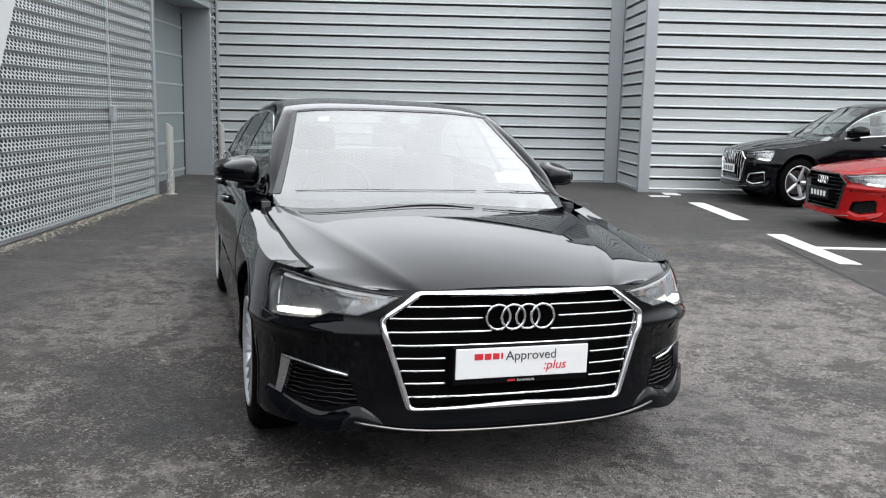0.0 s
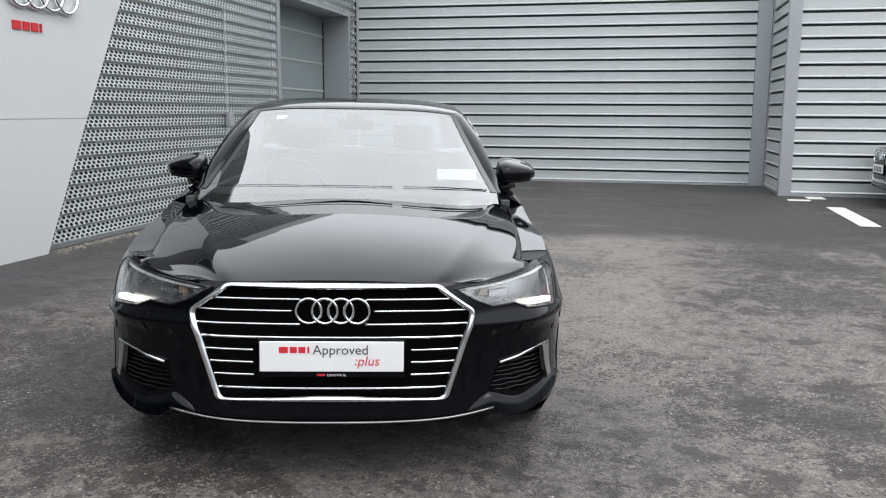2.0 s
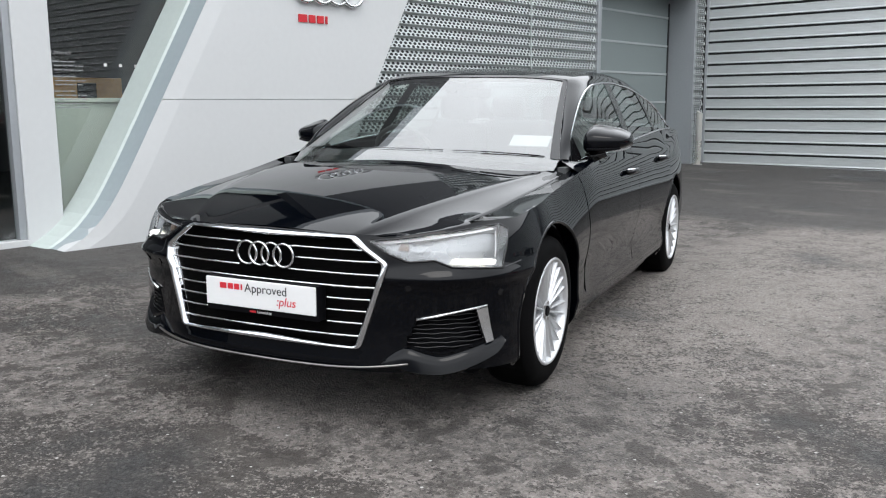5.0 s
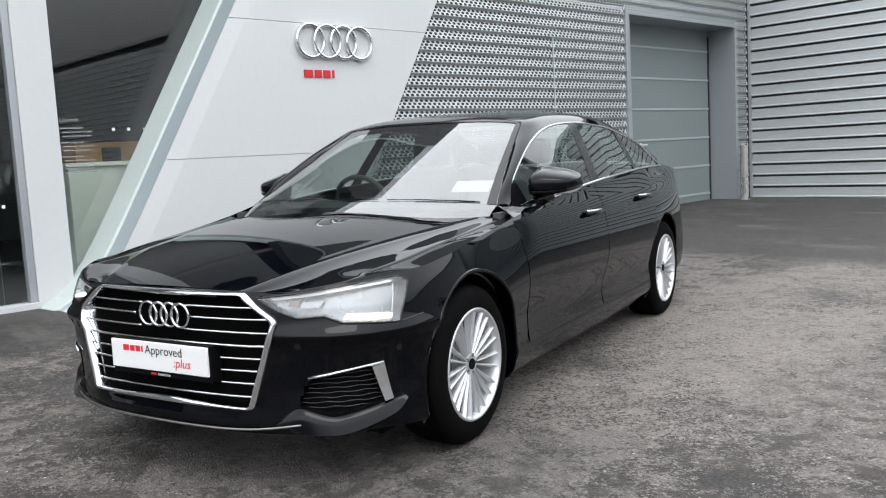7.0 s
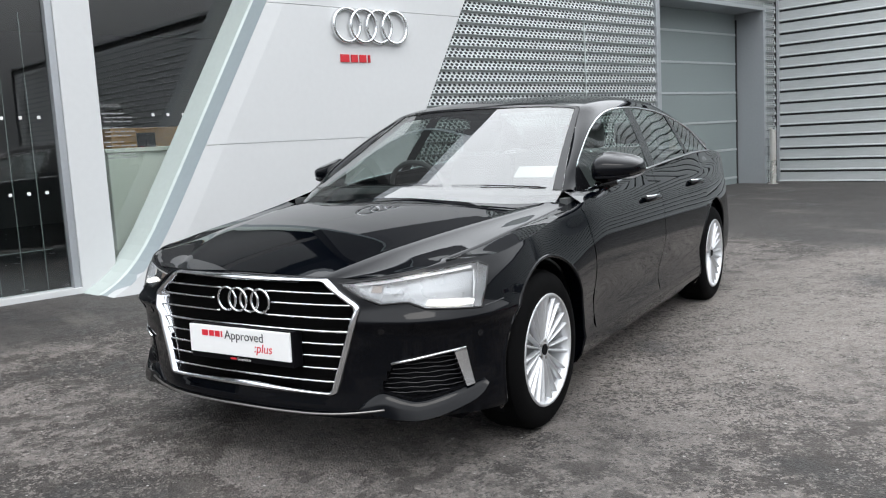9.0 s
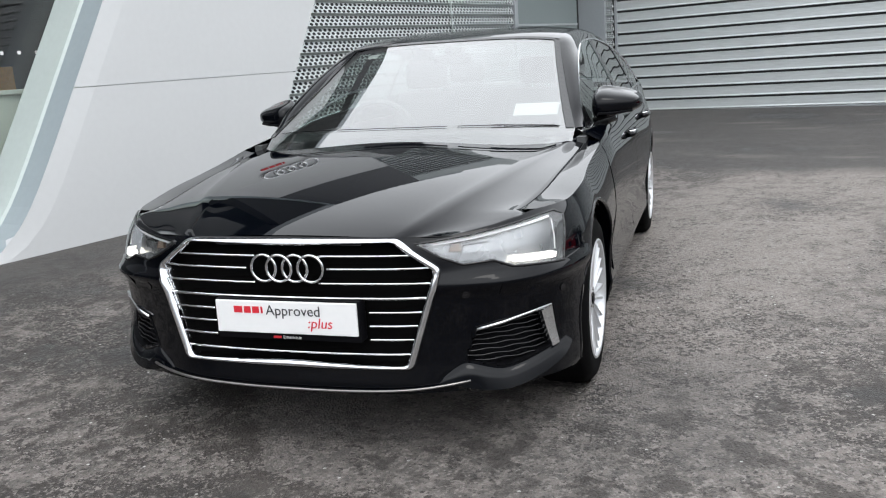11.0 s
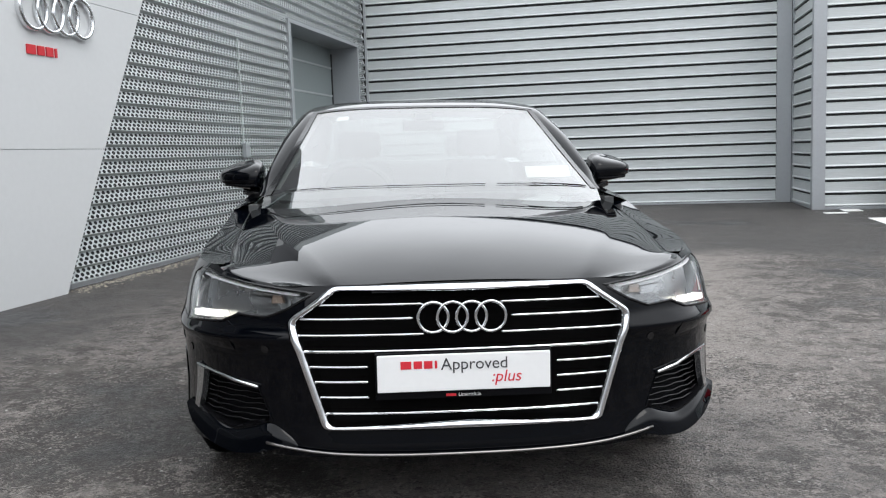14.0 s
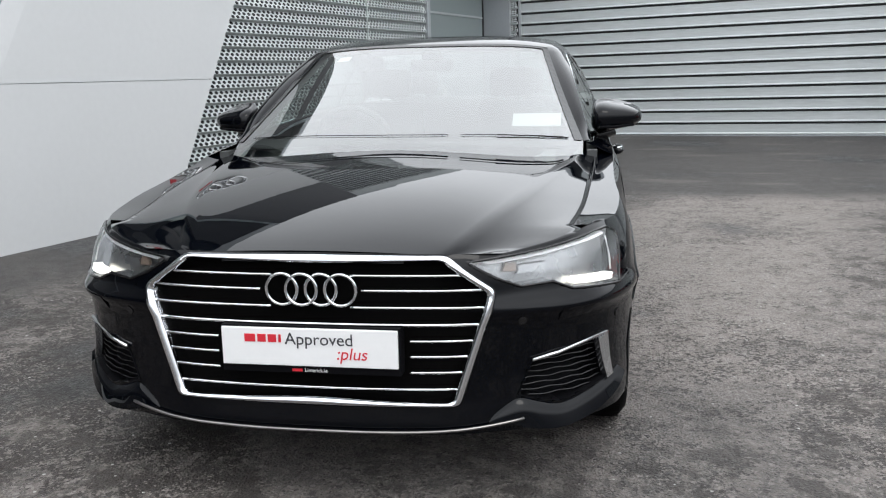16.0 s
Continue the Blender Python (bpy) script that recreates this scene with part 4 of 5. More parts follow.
# pillar line beside the windscreen, roof and rear window; outline of the side windows
RAIL = [(0.762, 1.43, 0.962), (0.717, 1.59, 1.057), (0.669, 1.765, 1.158), (0.619, 1.965, 1.272), (0.580, 2.14, 1.366), (0.566, 2.40, 1.412), (0.560, 2.75, 1.428),
        (0.555, 3.05, 1.418), (0.550, 3.35, 1.384), (0.580, 3.70, 1.272), (0.630, 4.05, 1.135), (0.670, 4.26, 1.062)]
DLO = [(1.505, 0.950), (1.595, 1.055), (1.765, 1.158), (1.965, 1.254), (2.185, 1.320), (2.41, 1.353), (2.74, 1.365), (3.00, 1.353), (3.25, 1.326), (3.62, 1.240), (3.80, 1.155), (3.94, 1.066)]


# how far the screen bows forward at its foot and at its top
WS_FOOT, WS_TOP = -0.22, 0.0


def glass_x(y, z):
    b = top(s_of_y(y))
    d = max(0.0, z - b.z)
    u = min(1.0, max(0.0, (2.3 - y) / 0.75))
    return b.x - 0.004 - 0.075 * u * u * (3 - 2 * u) * max(0.0, 1 - d / 0.4) - 0.46 * d - 0.26 * d * d


def dense(pts, n=4):
    out = []
    pts = [Vector(p) for p in pts]
    for i in range(len(pts) - 1):
        p0, p1, p2, p3 = pts[max(0, i - 1)], pts[i], pts[i + 1], pts[min(len(pts) - 1, i + 2)]
        for k in range(n):
            t = k / n
            out.append(0.5 * ((2 * p1) + (p2 - p0) * t + (2 * p0 - 5 * p1 + 4 * p2 - p3) * t * t + (3 * p1 - p0 - 3 * p2 + p3) * t**3))
    return out + [pts[-1]]


def flip(rows):
    return [[Vector((-p.x, p.y, p.z)) for p in r] for r in rows]


def wheel(car, x, y, style):
    side = 1 if x > 0 else -1
    w = empty("wheel", pose(x, y, 0.337, 0, 0, 0 if side > 0 else 180), "", "")
    for k in ("label", "category"):
        if k in w:
            del w[k]
    w.parent = car
    R, W = 0.337, 0.112
    prof = [(0.236, -W), (0.262, -W - 0.004), (0.30, -W), (0.325, -W + 0.02), (0.335, -W + 0.045), (R, 0), (0.335, W - 0.045), (0.325, W - 0.02), (0.30, W), (0.262, W + 0.004), (0.236, W)]
    bm = bmesh.new()
    seg = 64
    vs = [[bm.verts.new((a, r * math.cos(2 * math.pi * k / seg), r * math.sin(2 * math.pi * k / seg))) for r, a in prof] for k in range(seg)]
    for k in range(seg):
        a, b = vs[k], vs[(k + 1) % seg]
        for i in range(len(prof) - 1):
            bm.faces.new((a[i], b[i], b[i + 1], a[i + 1]))
    part("tyre", bm, M_RUBBER, w, smooth=True)
    bm = bmesh.new()
    for k in range(120):
        a0, a1 = 2 * math.pi * k / 120, 2 * math.pi * (k + 0.55) / 120
        x0, x1 = 0.028, 0.088
        bm.faces.new([bm.verts.new((xx, rr * math.cos(aa), rr * math.sin(aa))) for xx, rr, aa in ((x0, 0.3385, a0), (x1, 0.3355, a0), (x1, 0.3355, a1), (x0, 0.3385, a1))])
    part("tread", bm, M_RUBBER, w)
    prof = [(0.240, W - 0.002), (0.234, W + 0.006), (0.226, W + 0.002), (0.220, W - 0.02), (0.212, W - 0.06), (0.205, -W + 0.04), (0.236, -W)]
    bm = bmesh.new()
    vs = [[bm.verts.new((a, r * math.cos(2 * math.pi * k / seg), r * math.sin(2 * math.pi * k / seg))) for r, a in prof] for k in range(seg)]
    for k in range(seg):
        a, b = vs[k], vs[(k + 1) % seg]
        for i in range(len(prof) - 1):
            bm.faces.new((a[i], b[i], b[i + 1], a[i + 1]))
    part("rim", bm, M_ALLOY, w, smooth=True)
    n = 22 if style == "multi" else 5
    bm = bmesh.new()
    hw0, hw1 = (0.0050, 0.0085) if style == "multi" else (0.03, 0.022)
    secs = [(0.035, 0.088, hw0 * 0.8), (0.09, 0.094, hw0 * 1.05), (0.16, 0.100, (hw0 + hw1) / 2), (0.226, 0.106, hw1)]
    rows = []
    for r, d, h in secs:
        rows.append([Vector((d - 0.022, r, -h)), Vector((d, r, -h * 0.55)), Vector((d + 0.002, r, 0)), Vector((d, r, h * 0.55)), Vector((d - 0.022, r, h))])
    bm = grid_mesh(rows)
    me = mesh_of(bm, "spoke", True)
    me.materials.append(M_ALLOY)
    for k in range(n):
        ob = new("spoke", me)
        ob.parent = w
        jig = (0.02 if k % 2 else -0.02) if style == "multi" else 0
        ob.matrix_basis = Matrix.Rotation(2 * math.pi * k / n + jig, 4, "X")
    part("hub", tube([(0.02, 0, 0), (0.092, 0, 0)], 0.043, 32), M_ALLOY, w)
    part("centre_cap", tube([(0.092, 0, 0), (0.098, 0, 0)], 0.023, 24), M_PLASTIC, w)
    part("brake_disc", tube([(-0.02, 0, 0), (0.0, 0, 0)], 0.165, 40), M_DISC, w)
    part("inner_disc", tube([(-0.07, 0, 0), (-0.05, 0, 0)], 0.205, 40), M_PLASTIC, w)
    for k in range(5):
        a = 2 * math.pi * k / 5
        part("bolt", tube([(0.05, 0.038 * math.cos(a), 0.038 * math.sin(a)), (0.096, 0.038 * math.cos(a), 0.038 * math.sin(a))], 0.007, 8), M_DISC, w)


def lettering(text, size, material, parent, m, name="lettering", italic=0.0):
    cu = bpy.data.curves.new(name, "FONT")
    cu.body, cu.size, cu.extrude, cu.shear = text, size, 0.0006, italic
    tmp = bpy.data.objects.new(name, cu)
    scene.collection.objects.link(tmp)
    bpy.context.view_layer.update()
    me = bpy.data.meshes.new_from_object(tmp)
    bpy.data.objects.remove(tmp)
    ob = part(name, me, material, parent)
    ob.matrix_basis = m
    return ob


def seat(car, x, y, rear=False):
    h = empty("seat", pose(x, y, 0), "", "")
    for k in ("label", "category"):
        if k in h:
            del h[k]
    h.parent = car
    wd = 0.26 if not rear else 0.58
    part("cushion", boxed(-wd, wd, -0.27, 0.27, 0.42, 0.60, bevel=0.05), M_SEAT, h, smooth=True)
    bm = boxed(-wd * 0.95, wd * 0.95, 0.22, 0.36, 0.55, 1.10, bevel=0.05)
    for v in bm.verts:
        v.co.y += 0.28 * (v.co.z - 0.55)
        if not rear:
            v.co.x *= 1 - 0.25 * max(0, (v.co.z - 0.8) / 0.3)
    part("backrest", bm, M_SEAT, h, smooth=True)
    for q in ((0,) if not rear else (-0.36, 0.36)):
        bm = boxed(-0.13 + q, 0.13 + q, 0.40, 0.50, 1.12, 1.28, bevel=0.04)
        part("headrest", bm, M_SEAT, h, smooth=True)
        for b in (-0.05, 0.05):
            part("headrest_post", tube([(b + q, 0.43, 1.05), (b + q, 0.45, 1.14)], 0.006, 6), M_CHROME, h)


def build_car(name, m, paint, label, grille="bars", wheel_style="multi", dealer_plate=False, bright=True, plate=None):
    car = empty(name, m, label, "car")
    shiny = M_CHROME if bright else M_GLOSSBLK
    part("body", body_shell(), paint, car, smooth=True)
    rows = hood_rows()
    part("bonnet", bonnet_mesh(rows), paint, car, smooth=True, core=(0, 0.9, 0.4))
    for q in (1, -1):
        part("wing", wing_mesh(rows, q), paint, car, smooth=True, core=(0, 0.9, 0.4))
        # dark joint between bonnet and wing
        gap = [r[EDGE + q * SHUT] + Vector((q * 0.002, 0, -0.0085)) for r in rows[WING_FROM:]]
        part("shut_line", tube(gap, 0.005, 5), M_DARK, car)
    # tail deck
    rows = []
    for k in range(9):
        e = k / 8
        end = top(s_of_y(4.22) + (S_END - 0.35 - s_of_y(4.22)) * e)
        yc = 4.30 + (4.905 - 4.30) * e
        rows.append([Vector((end.x * t, yc + (end.y - yc) * t * t, 1.064 - 0.055 * e + (end.z - 1.064 + 0.055 * e) * t * t)) for t in [q / 10 for q in range(-10, 11)]])
        for v in rows[-1][:10]:
            v.y, v.z = rows[-1][20 - rows[-1].index(v)].y, rows[-1][20 - rows[-1].index(v)].z
    part("boot_lid", grid_mesh(rows), paint, car, smooth=True)
    # underside
    part("underbody", boxed(-0.74, 0.74, 0.42, 4.6, 0.15, 0.24), M_PLASTIC, car)
    part("engine_bay", boxed(-0.55, 0.55, 0.30, 1.25, 0.22, 0.72), M_PLASTIC, car)
    for a in AXLES:
        for q in (1, -1):
            rws = [[Vector((q * xx, a + (ARCH_R - 0.012) * math.cos(t), 0.337 + (ARCH_R - 0.012) * math.sin(t))) for xx in (0.58, 0.885)] for t in [math.pi * (k / 24 * 1.3 - 0.15) for k in range(25)]]
            part("arch_liner", grid_mesh(rws), M_PLASTIC, car)
            part("arch_back", prism([(q * 0.58, a + ARCH_R * math.cos(math.pi * (k / 16 * 1.3 - 0.15)), 0.337 + ARCH_R * math.sin(math.pi * (k / 16 * 1.3 - 0.15))) for k in range(17)], (-q * 0.01, 0, 0)), M_PLASTIC, car)
            wheel(car, q * 0.812, a, wheel_style)
            lip = []
            for k in range(41):
                t = math.pi * (k / 40 * 1.24 - 0.12)
                yy, zz_ = a + (ARCH_R + 0.004) * math.cos(t), 0.337 + (ARCH_R + 0.004) * math.sin(t)
                if zz_ > 0.19:
                    lip.append(skin(q * s_of_y(yy), zz_, -0.005))
            part("arch_lip", tube(lip, 0.009, 8), paint, car, smooth=True)
    # pillars and roof frame
    rail = dense(RAIL, 5)
    p0, p1, p2 = Vector(RAIL[0]), Vector(RAIL[2]), Vector(RAIL[4])
    for k in range(21):
        u = k / 20
        rail[k] = p0 * (1 - u) ** 2 + (2 * p1 - (p0 + p2) / 2) * 2 * u * (1 - u) + p2 * u * u
    dlo = dense([(glass_x(y, z), y, z) for y, z in DLO], 5)
    for q in (1, -1):
        rws = []
        for i, (a, b) in enumerate(zip(rail, dlo)):
            t_ = rail[min(i + 1, len(rail) - 1)] - rail[max(i - 1, 0)]
            nrm = t_.cross(b - a).normalized()
            if nrm.dot(Vector((1, 0, 0.6))) < 0:
                nrm = -nrm
            rws.append([a.lerp(b, t) + nrm * (4 * t * (1 - t) * 0.13 * (b - a).length) for t in (0, 0.2, 0.4, 0.6, 0.8, 1)])
        part("pillar_frame", grid_mesh(rws if q > 0 else flip(rws)), paint, car, smooth=True)
        lin = [[Vector((a.x - 0.045, a.y + 0.015, a.z - 0.012)), Vector((b.x - 0.030, b.y, b.z))] for a, b in list(zip(rail, dlo))[2:30]]
        part("pillar_lining", grid_mesh(lin if q > 0 else flip(lin)), M_PILLAR, car, smooth=True)
        # corner behind the side windows and foot of the screen pillar
        ends = []
        for k in range(9):
            y = 3.90 + 0.45 * k / 8
            t = k / 8
            up_ = Vector((glass_x(3.94, 1.066), 3.94, 1.066)).lerp(Vector(RAIL[-1]), t)
            ends.append([up_, (up_ + top(s_of_y(y))) / 2 + Vector((0.008, 0, 0.004)), top(s_of_y(y))])
        part("rear_quarter", grid_mesh(ends if q > 0 else flip(ends)), paint, car, smooth=True)
        feet = [[Vector(RAIL[0]).lerp(Vector((glass_x(*DLO[0]), *DLO[0])), k / 4), top(s_of_y(1.36 + 0.25 * k / 4))] for k in range(5)]
        feet += [[Vector((glass_x(y, top(s_of_y(y)).z), y, top(s_of_y(y)).z + 0.001)), top(s_of_y(y))] for y in (1.7, 1.8, 1.9, 2.0, 2.1, 2.2, 2.3)]
        part("pillar_foot", grid_mesh(feet if q > 0 else flip(feet)), paint, car, smooth=True)
        # side windows
        edge = [(v.y, v.z) for v in dlo]
        ys, zz = [e[0] for e in edge], [e[1] for e in edge]

        def pane(b0, t0, b1, t1):
            r = []
            for i in range(13):
                u = i / 12
                yb, yt = b0 + (b1 - b0) * u, t0 + (t1 - t0) * u
                zb, ztp = top(s_of_y(yb)).z, float(np.interp(yt, ys, zz)) - 0.003
                r.append([Vector((q * (glass_x(yb + (yt - yb) * h, zb + (ztp - zb) * h) - 0.003), yb + (yt - yb) * h, zb + (ztp - zb) * h)) for h in [g / 8 for g in range(9)]])
            return r

        for b0, t0, b1, t1 in ((1.515, 1.511, 2.49, 2.62), (2.60, 2.73, 3.31, 3.30), (3.36, 3.35, 3.92, 3.925)):
            part("side_window", grid_mesh(pane(b0, t0, b1, t1)), M_SIDEGLASS if b0 < 2 else M_REARGLASS, car, smooth=True, core=(0, 2.7, 0.6)).visible_shadow = False
        part("door_pillar", grid_mesh([[p + Vector((q * 0.004, 0, 0)) for p in r] for r in pane(2.485, 2.615, 2.605, 2.735)]), M_GLOSSBLK, car, smooth=True)
        part("window_divider", grid_mesh([[p + Vector((q * 0.004, 0, 0)) for p in r] for r in pane(3.305, 3.295, 3.365, 3.355)]), M_GLOSSBLK, car, smooth=True)
        part("mirror_triangle", grid_mesh([[p + Vector((q * 0.005, 0, 0)) for p in r] for r in pane(1.515, 1.511, 1.70, 1.63)]), M_GLOSSBLK, car, smooth=True)
        # bright surround of the windows
        outline = [Vector((q * (v.x + 0.001 - 0.012 * max(0.0, 1 - i / 22)), v.y + 0.004 + 0.010 * max(0.0, 1 - i / 22), v.z - 0.004)) for i, v in enumerate(dlo)]
        belt = [Vector((q * (glass_x(y, top(s_of_y(y)).z) + 0.007), y, top(s_of_y(y)).z + 0.004)) for y in [1.50 + (3.95 - 1.50) * k / 40 for k in range(41)]]
        part("window_trim", tube(outline, 0.0068, 6), shiny, car, smooth=True)
        part("window_trim", tube(belt, 0.0085, 6), shiny, car, smooth=True)
        # doors with handles
        for y0, y1, yb0, yb1, hy in ((1.33, 2.505, 1.385, 2.43, 2.30), (2.511, 3.60, 2.436, 3.36, 3.26)):
            ol = [(s_of_y(yb0 + 0.02), 0.265), (s_of_y(yb1), 0.265), (s_of_y(yb1), 0.40)]
            if y0 < 2:
                ol += [(s_of_y(2.485), 0.50), (s_of_y(y1), 0.62), (s_of_y(y1), curve_at(TOPS, s_of_y(y1)) - 0.012), (s_of_y(y0), curve_at(TOPS, s_of_y(y0)) - 0.012), (s_of_y(yb0), 0.68)]
            else:
                ol += [(s_of_y(3.40), 0.62), (s_of_y(3.52), 0.80), (s_of_y(y1), 0.95), (s_of_y(y1), curve_at(TOPS, s_of_y(y1)) - 0.012), (s_of_y(y0), curve_at(TOPS, s_of_y(y0)) - 0.012), (s_of_y(2.511), 0.62), (s_of_y(2.491), 0.50), (s_of_y(2.436), 0.40)]
            dr = part("door", patch(ol, 0.0022, 0.006, 0.055, q), paint, car, smooth=True)
            sh = s_of_y(hy)
            zh = 0.856 if y0 < 2 else 0.879
            bm = tube([skin(q * (sh + d), zh - 0.004 * abs(d) / 0.1, o) for d, o in ((-0.115, 0.006), (-0.095, 0.026), (-0.04, 0.036), (0.04, 0.036), (0.095, 0.028), (0.115, 0.006))], 0.015, 10)
            part("door_handle", bm, paint, dr, smooth=True)
            part("handle_strip", tube([skin(q * (sh + d), zh + 0.012, o + 0.004) for d, o in ((-0.11, 0.014), (-0.04, 0.040), (0.04, 0.040), (0.11, 0.014))], 0.005, 6), M_CHROME, dr, smooth=True)
        # mirrors
        bm = bmesh.new()
        bmesh.ops.create_uvsphere(bm, u_segments=32, v_segments=18, radius=1.0)
        for v in bm.verts:
            c = v.co.copy()
            for k in range(3):
                c[k] = math.copysign(abs(c[k]) ** 0.60, c[k])
            bulge = 1 - 0.26 * (c.x + 1)
            v.co = Vector((q * (0.912 + 0.115 * c.x), 1.825 + 0.125 * c.y * (0.45 if c.y > 0 else 1) + 0.05 * c.x, 1.040 + (0.116 if c.z > 0 else 0.070) * c.z * bulge * (0.82 + 0.28 * c.y if c.z > 0 else 1) + 0.004 * c.x))
        mir = part("mirror", bm, paint, car, smooth=True)
        part("mirror_glass", prism([(q * (0.932 + 0.080 * math.cos(a)), 1.885 + 0.04 * math.cos(a), 1.034 + 0.048 * math.sin(a)) for a in [2 * math.pi * k / 20 for k in range(20)]], (0, 0.004, 0)), M_CHROME, mir)
        part("mirror_foot", tube([(q * 0.80, 1.79, 0.955), (q * 0.85, 1.79, 0.965), (q * 0.90, 1.80, 0.985)], 0.026, 10), M_GLOSSBLK, mir, smooth=True)
        part("turn_lamp", tube([(q * 0.835, 1.668, 1.004), (q * 0.91, 1.698, 1.004), (q * 0.985, 1.755, 1.010)], 0.007, 6), M_PLASTIC, mir, smooth=True)
        # headlight
        hl = part("headlight", patch(HEADLIGHT, -0.055, 0.0, 0.03, q), M_LAMPBOX, car, "clear headlight with a bright lower lamp strip")
        rimp = HEADLIGHT
        bm = bmesh.new()
        n = len(rimp)
        dens = []
        for (a0, b0), (a1, b1) in zip(rimp, rimp[1:] + rimp[:1]):
            dens += [(a0 + (a1 - a0) * k / 6, b0 + (b1 - b0) * k / 6) for k in range(6)]
        rws = [[skin(q * a, b, 0.004), skin(q * a, b, -0.03), skin(q * a, b, -0.056)] for a, b in dens + dens[:1]]
        part("headlight_wall", grid_mesh(rws), M_LAMPDARK, hl)
        part("headlight_rim", tube([skin(q * a, b, 0.001) for a, b in dens], 0.0045, 6, True), M_GLOSSBLK, hl, smooth=True)
        part("headlight_lens", patch(HEADLIGHT, 0.003, 0.0, 0.025, q), M_LENS, hl, smooth=True, core=(0, 1.2, 0.5)).visible_shadow = False
        part("daylight_strip", patch(front_poly([(0.752, 0.642), (0.864, 0.630), (0.870, 0.646), (0.762, 0.657)]), -0.004, 0.03, 0.03, q), M_DRL, hl)
        part("upper_strip", patch(front_poly([(0.50, 0.722), (0.62, 0.732), (0.76, 0.750), (0.882, 0.764), (0.884, 0.757), (0.76, 0.743), (0.62, 0.725), (0.51, 0.715)]), -0.012, 0.01, 0.03, q), M_INKWHITE, hl)
        part("lamp_module", patch(front_poly([(0.60, 0.680), (0.67, 0.684), (0.69, 0.708), (0.61, 0.704)]), -0.03, 0.02, 0.03, q), M_LAMPBOX, hl)
        part("outer_strip", tube([skin(q * s_of_x(x), z, -0.010) for x, z in ((0.870, 0.655), (0.876, 0.70), (0.883, 0.750))], 0.0028, 6), M_INKWHITE, hl, smooth=True)
        part("side_reflector", patch(front_poly([(0.56, 0.690), (0.60, 0.688), (0.60, 0.712), (0.57, 0.712)]), -0.03, 0.01, 0.03, q), M_AMBER, hl)
        part("washer_cover", patch(front_poly([(0.70, 0.545), (0.79, 0.552), (0.79, 0.585), (0.705, 0.585)]), 0.0015, 0.004, 0.03, q), paint, car, smooth=True)
        part("bumper_seam", tube([skin(q * (s_of_x(0.884) + (s_of_y(0.470) - s_of_x(0.884)) * k / 6), 0.618 + 0.012 * k / 6, -0.001) for k in range(7)], 0.0028, 5), M_DARK, car)
        for sx, sz in ((0.60, 0.555), (0.875, 0.520)):
            part("parking_sensor", patch([(s_of_x(sx) + 0.013 * math.cos(a), sz + 0.013 * math.sin(a)) for a in [2 * math.pi * k / 12 for k in range(12)]], 0.003, 0.005, 0.03, q), M_GLOSSBLK, car, smooth=True)
        # air intake beside the grille, with its blade
        ink = part("air_intake", patch(INTAKE, -0.06, 0.0, 0.03, q), M_PLASTIC, car)
        dens = []
        for (a0, b0), (a1, b1) in zip(INTAKE, INTAKE[1:] + INTAKE[:1]):
            dens += [(a0 + (a1 - a0) * k / 5, b0 + (b1 - b0) * k / 5) for k in range(5)]
        part("intake_wall", grid_mesh([[skin(q * a, b, 0.003), skin(q * a, b, -0.061)] for a, b in dens + dens[:1]]), M_PLASTIC, ink)
        for k in range(8):
            z = 0.322 + 0.0175 * k
            xs = [x / 200 for x in range(110, 172)]
            run = [s_of_x(x) for x in xs if in_poly(s_of_x(x), z, INTAKE)]
            if len(run) > 2:
                part("slat", tube([skin(q * s, z + 0.0018 * math.sin(s * 62 + k * 1.7), -0.016) for s in run], 0.0028, 5), M_GLOSSBLK, ink, smooth=True)
        if grille == "upright":
            part("intake_trim", tube([skin(q * a, b, 0.006) for a, b in dens], 0.010, 6, True), M_SATIN, ink, smooth=True)
        elif bright:
            part("intake_trim", tube([skin(q * s_of_x(x), z, 0.008) for x, z in ((0.628, 0.434), (0.70, 0.448), (0.842, 0.475))], 0.006, 6), M_SATIN, ink, smooth=True)
            part("intake_trim", patch(front_poly([(0.815, 0.463), (0.843, 0.470), (0.858, 0.335), (0.840, 0.329)]), 0.010, 0.02, 0.03, q), M_SATIN, ink)
        ups = [(0.505, 0.262), (0.53, 0.288), (0.59, 0.322), (0.65, 0.305), (0.71, 0.290), (0.78, 0.306), (0.845, 0.328), (0.880, 0.345)]
        lows = [(0.505, 0.258), (0.55, 0.254), (0.61, 0.236), (0.66, 0.228), (0.72, 0.226), (0.79, 0.246), (0.858, 0.284), (0.882, 0.330)]
        rws, und = [], []
        for i, ((xa, za), (xb, zb_)) in enumerate(zip(dense(ups, 5), dense(lows, 5))):
            f = min(1.0, i / 14)
            sa, sb = q * s_of_x(xa), q * s_of_x(xb)
            rws.append([skin(sa, za, -0.02), skin(sa, za, 0.002), skin(sa + (sb - sa) * 0.5, za + (zb_ - za) * 0.5, 0.002 + 0.011 * f), skin(sb, zb_, 0.002 + 0.021 * f)])
            und.append([skin(sb, zb_, 0.002 + 0.021 * f), skin(sb, zb_ - 0.016, 0.0)])
        bl = part("bumper_blade", grid_mesh(rws), paint, car, smooth=True)
        part("blade_underside", grid_mesh(und), paint, bl)
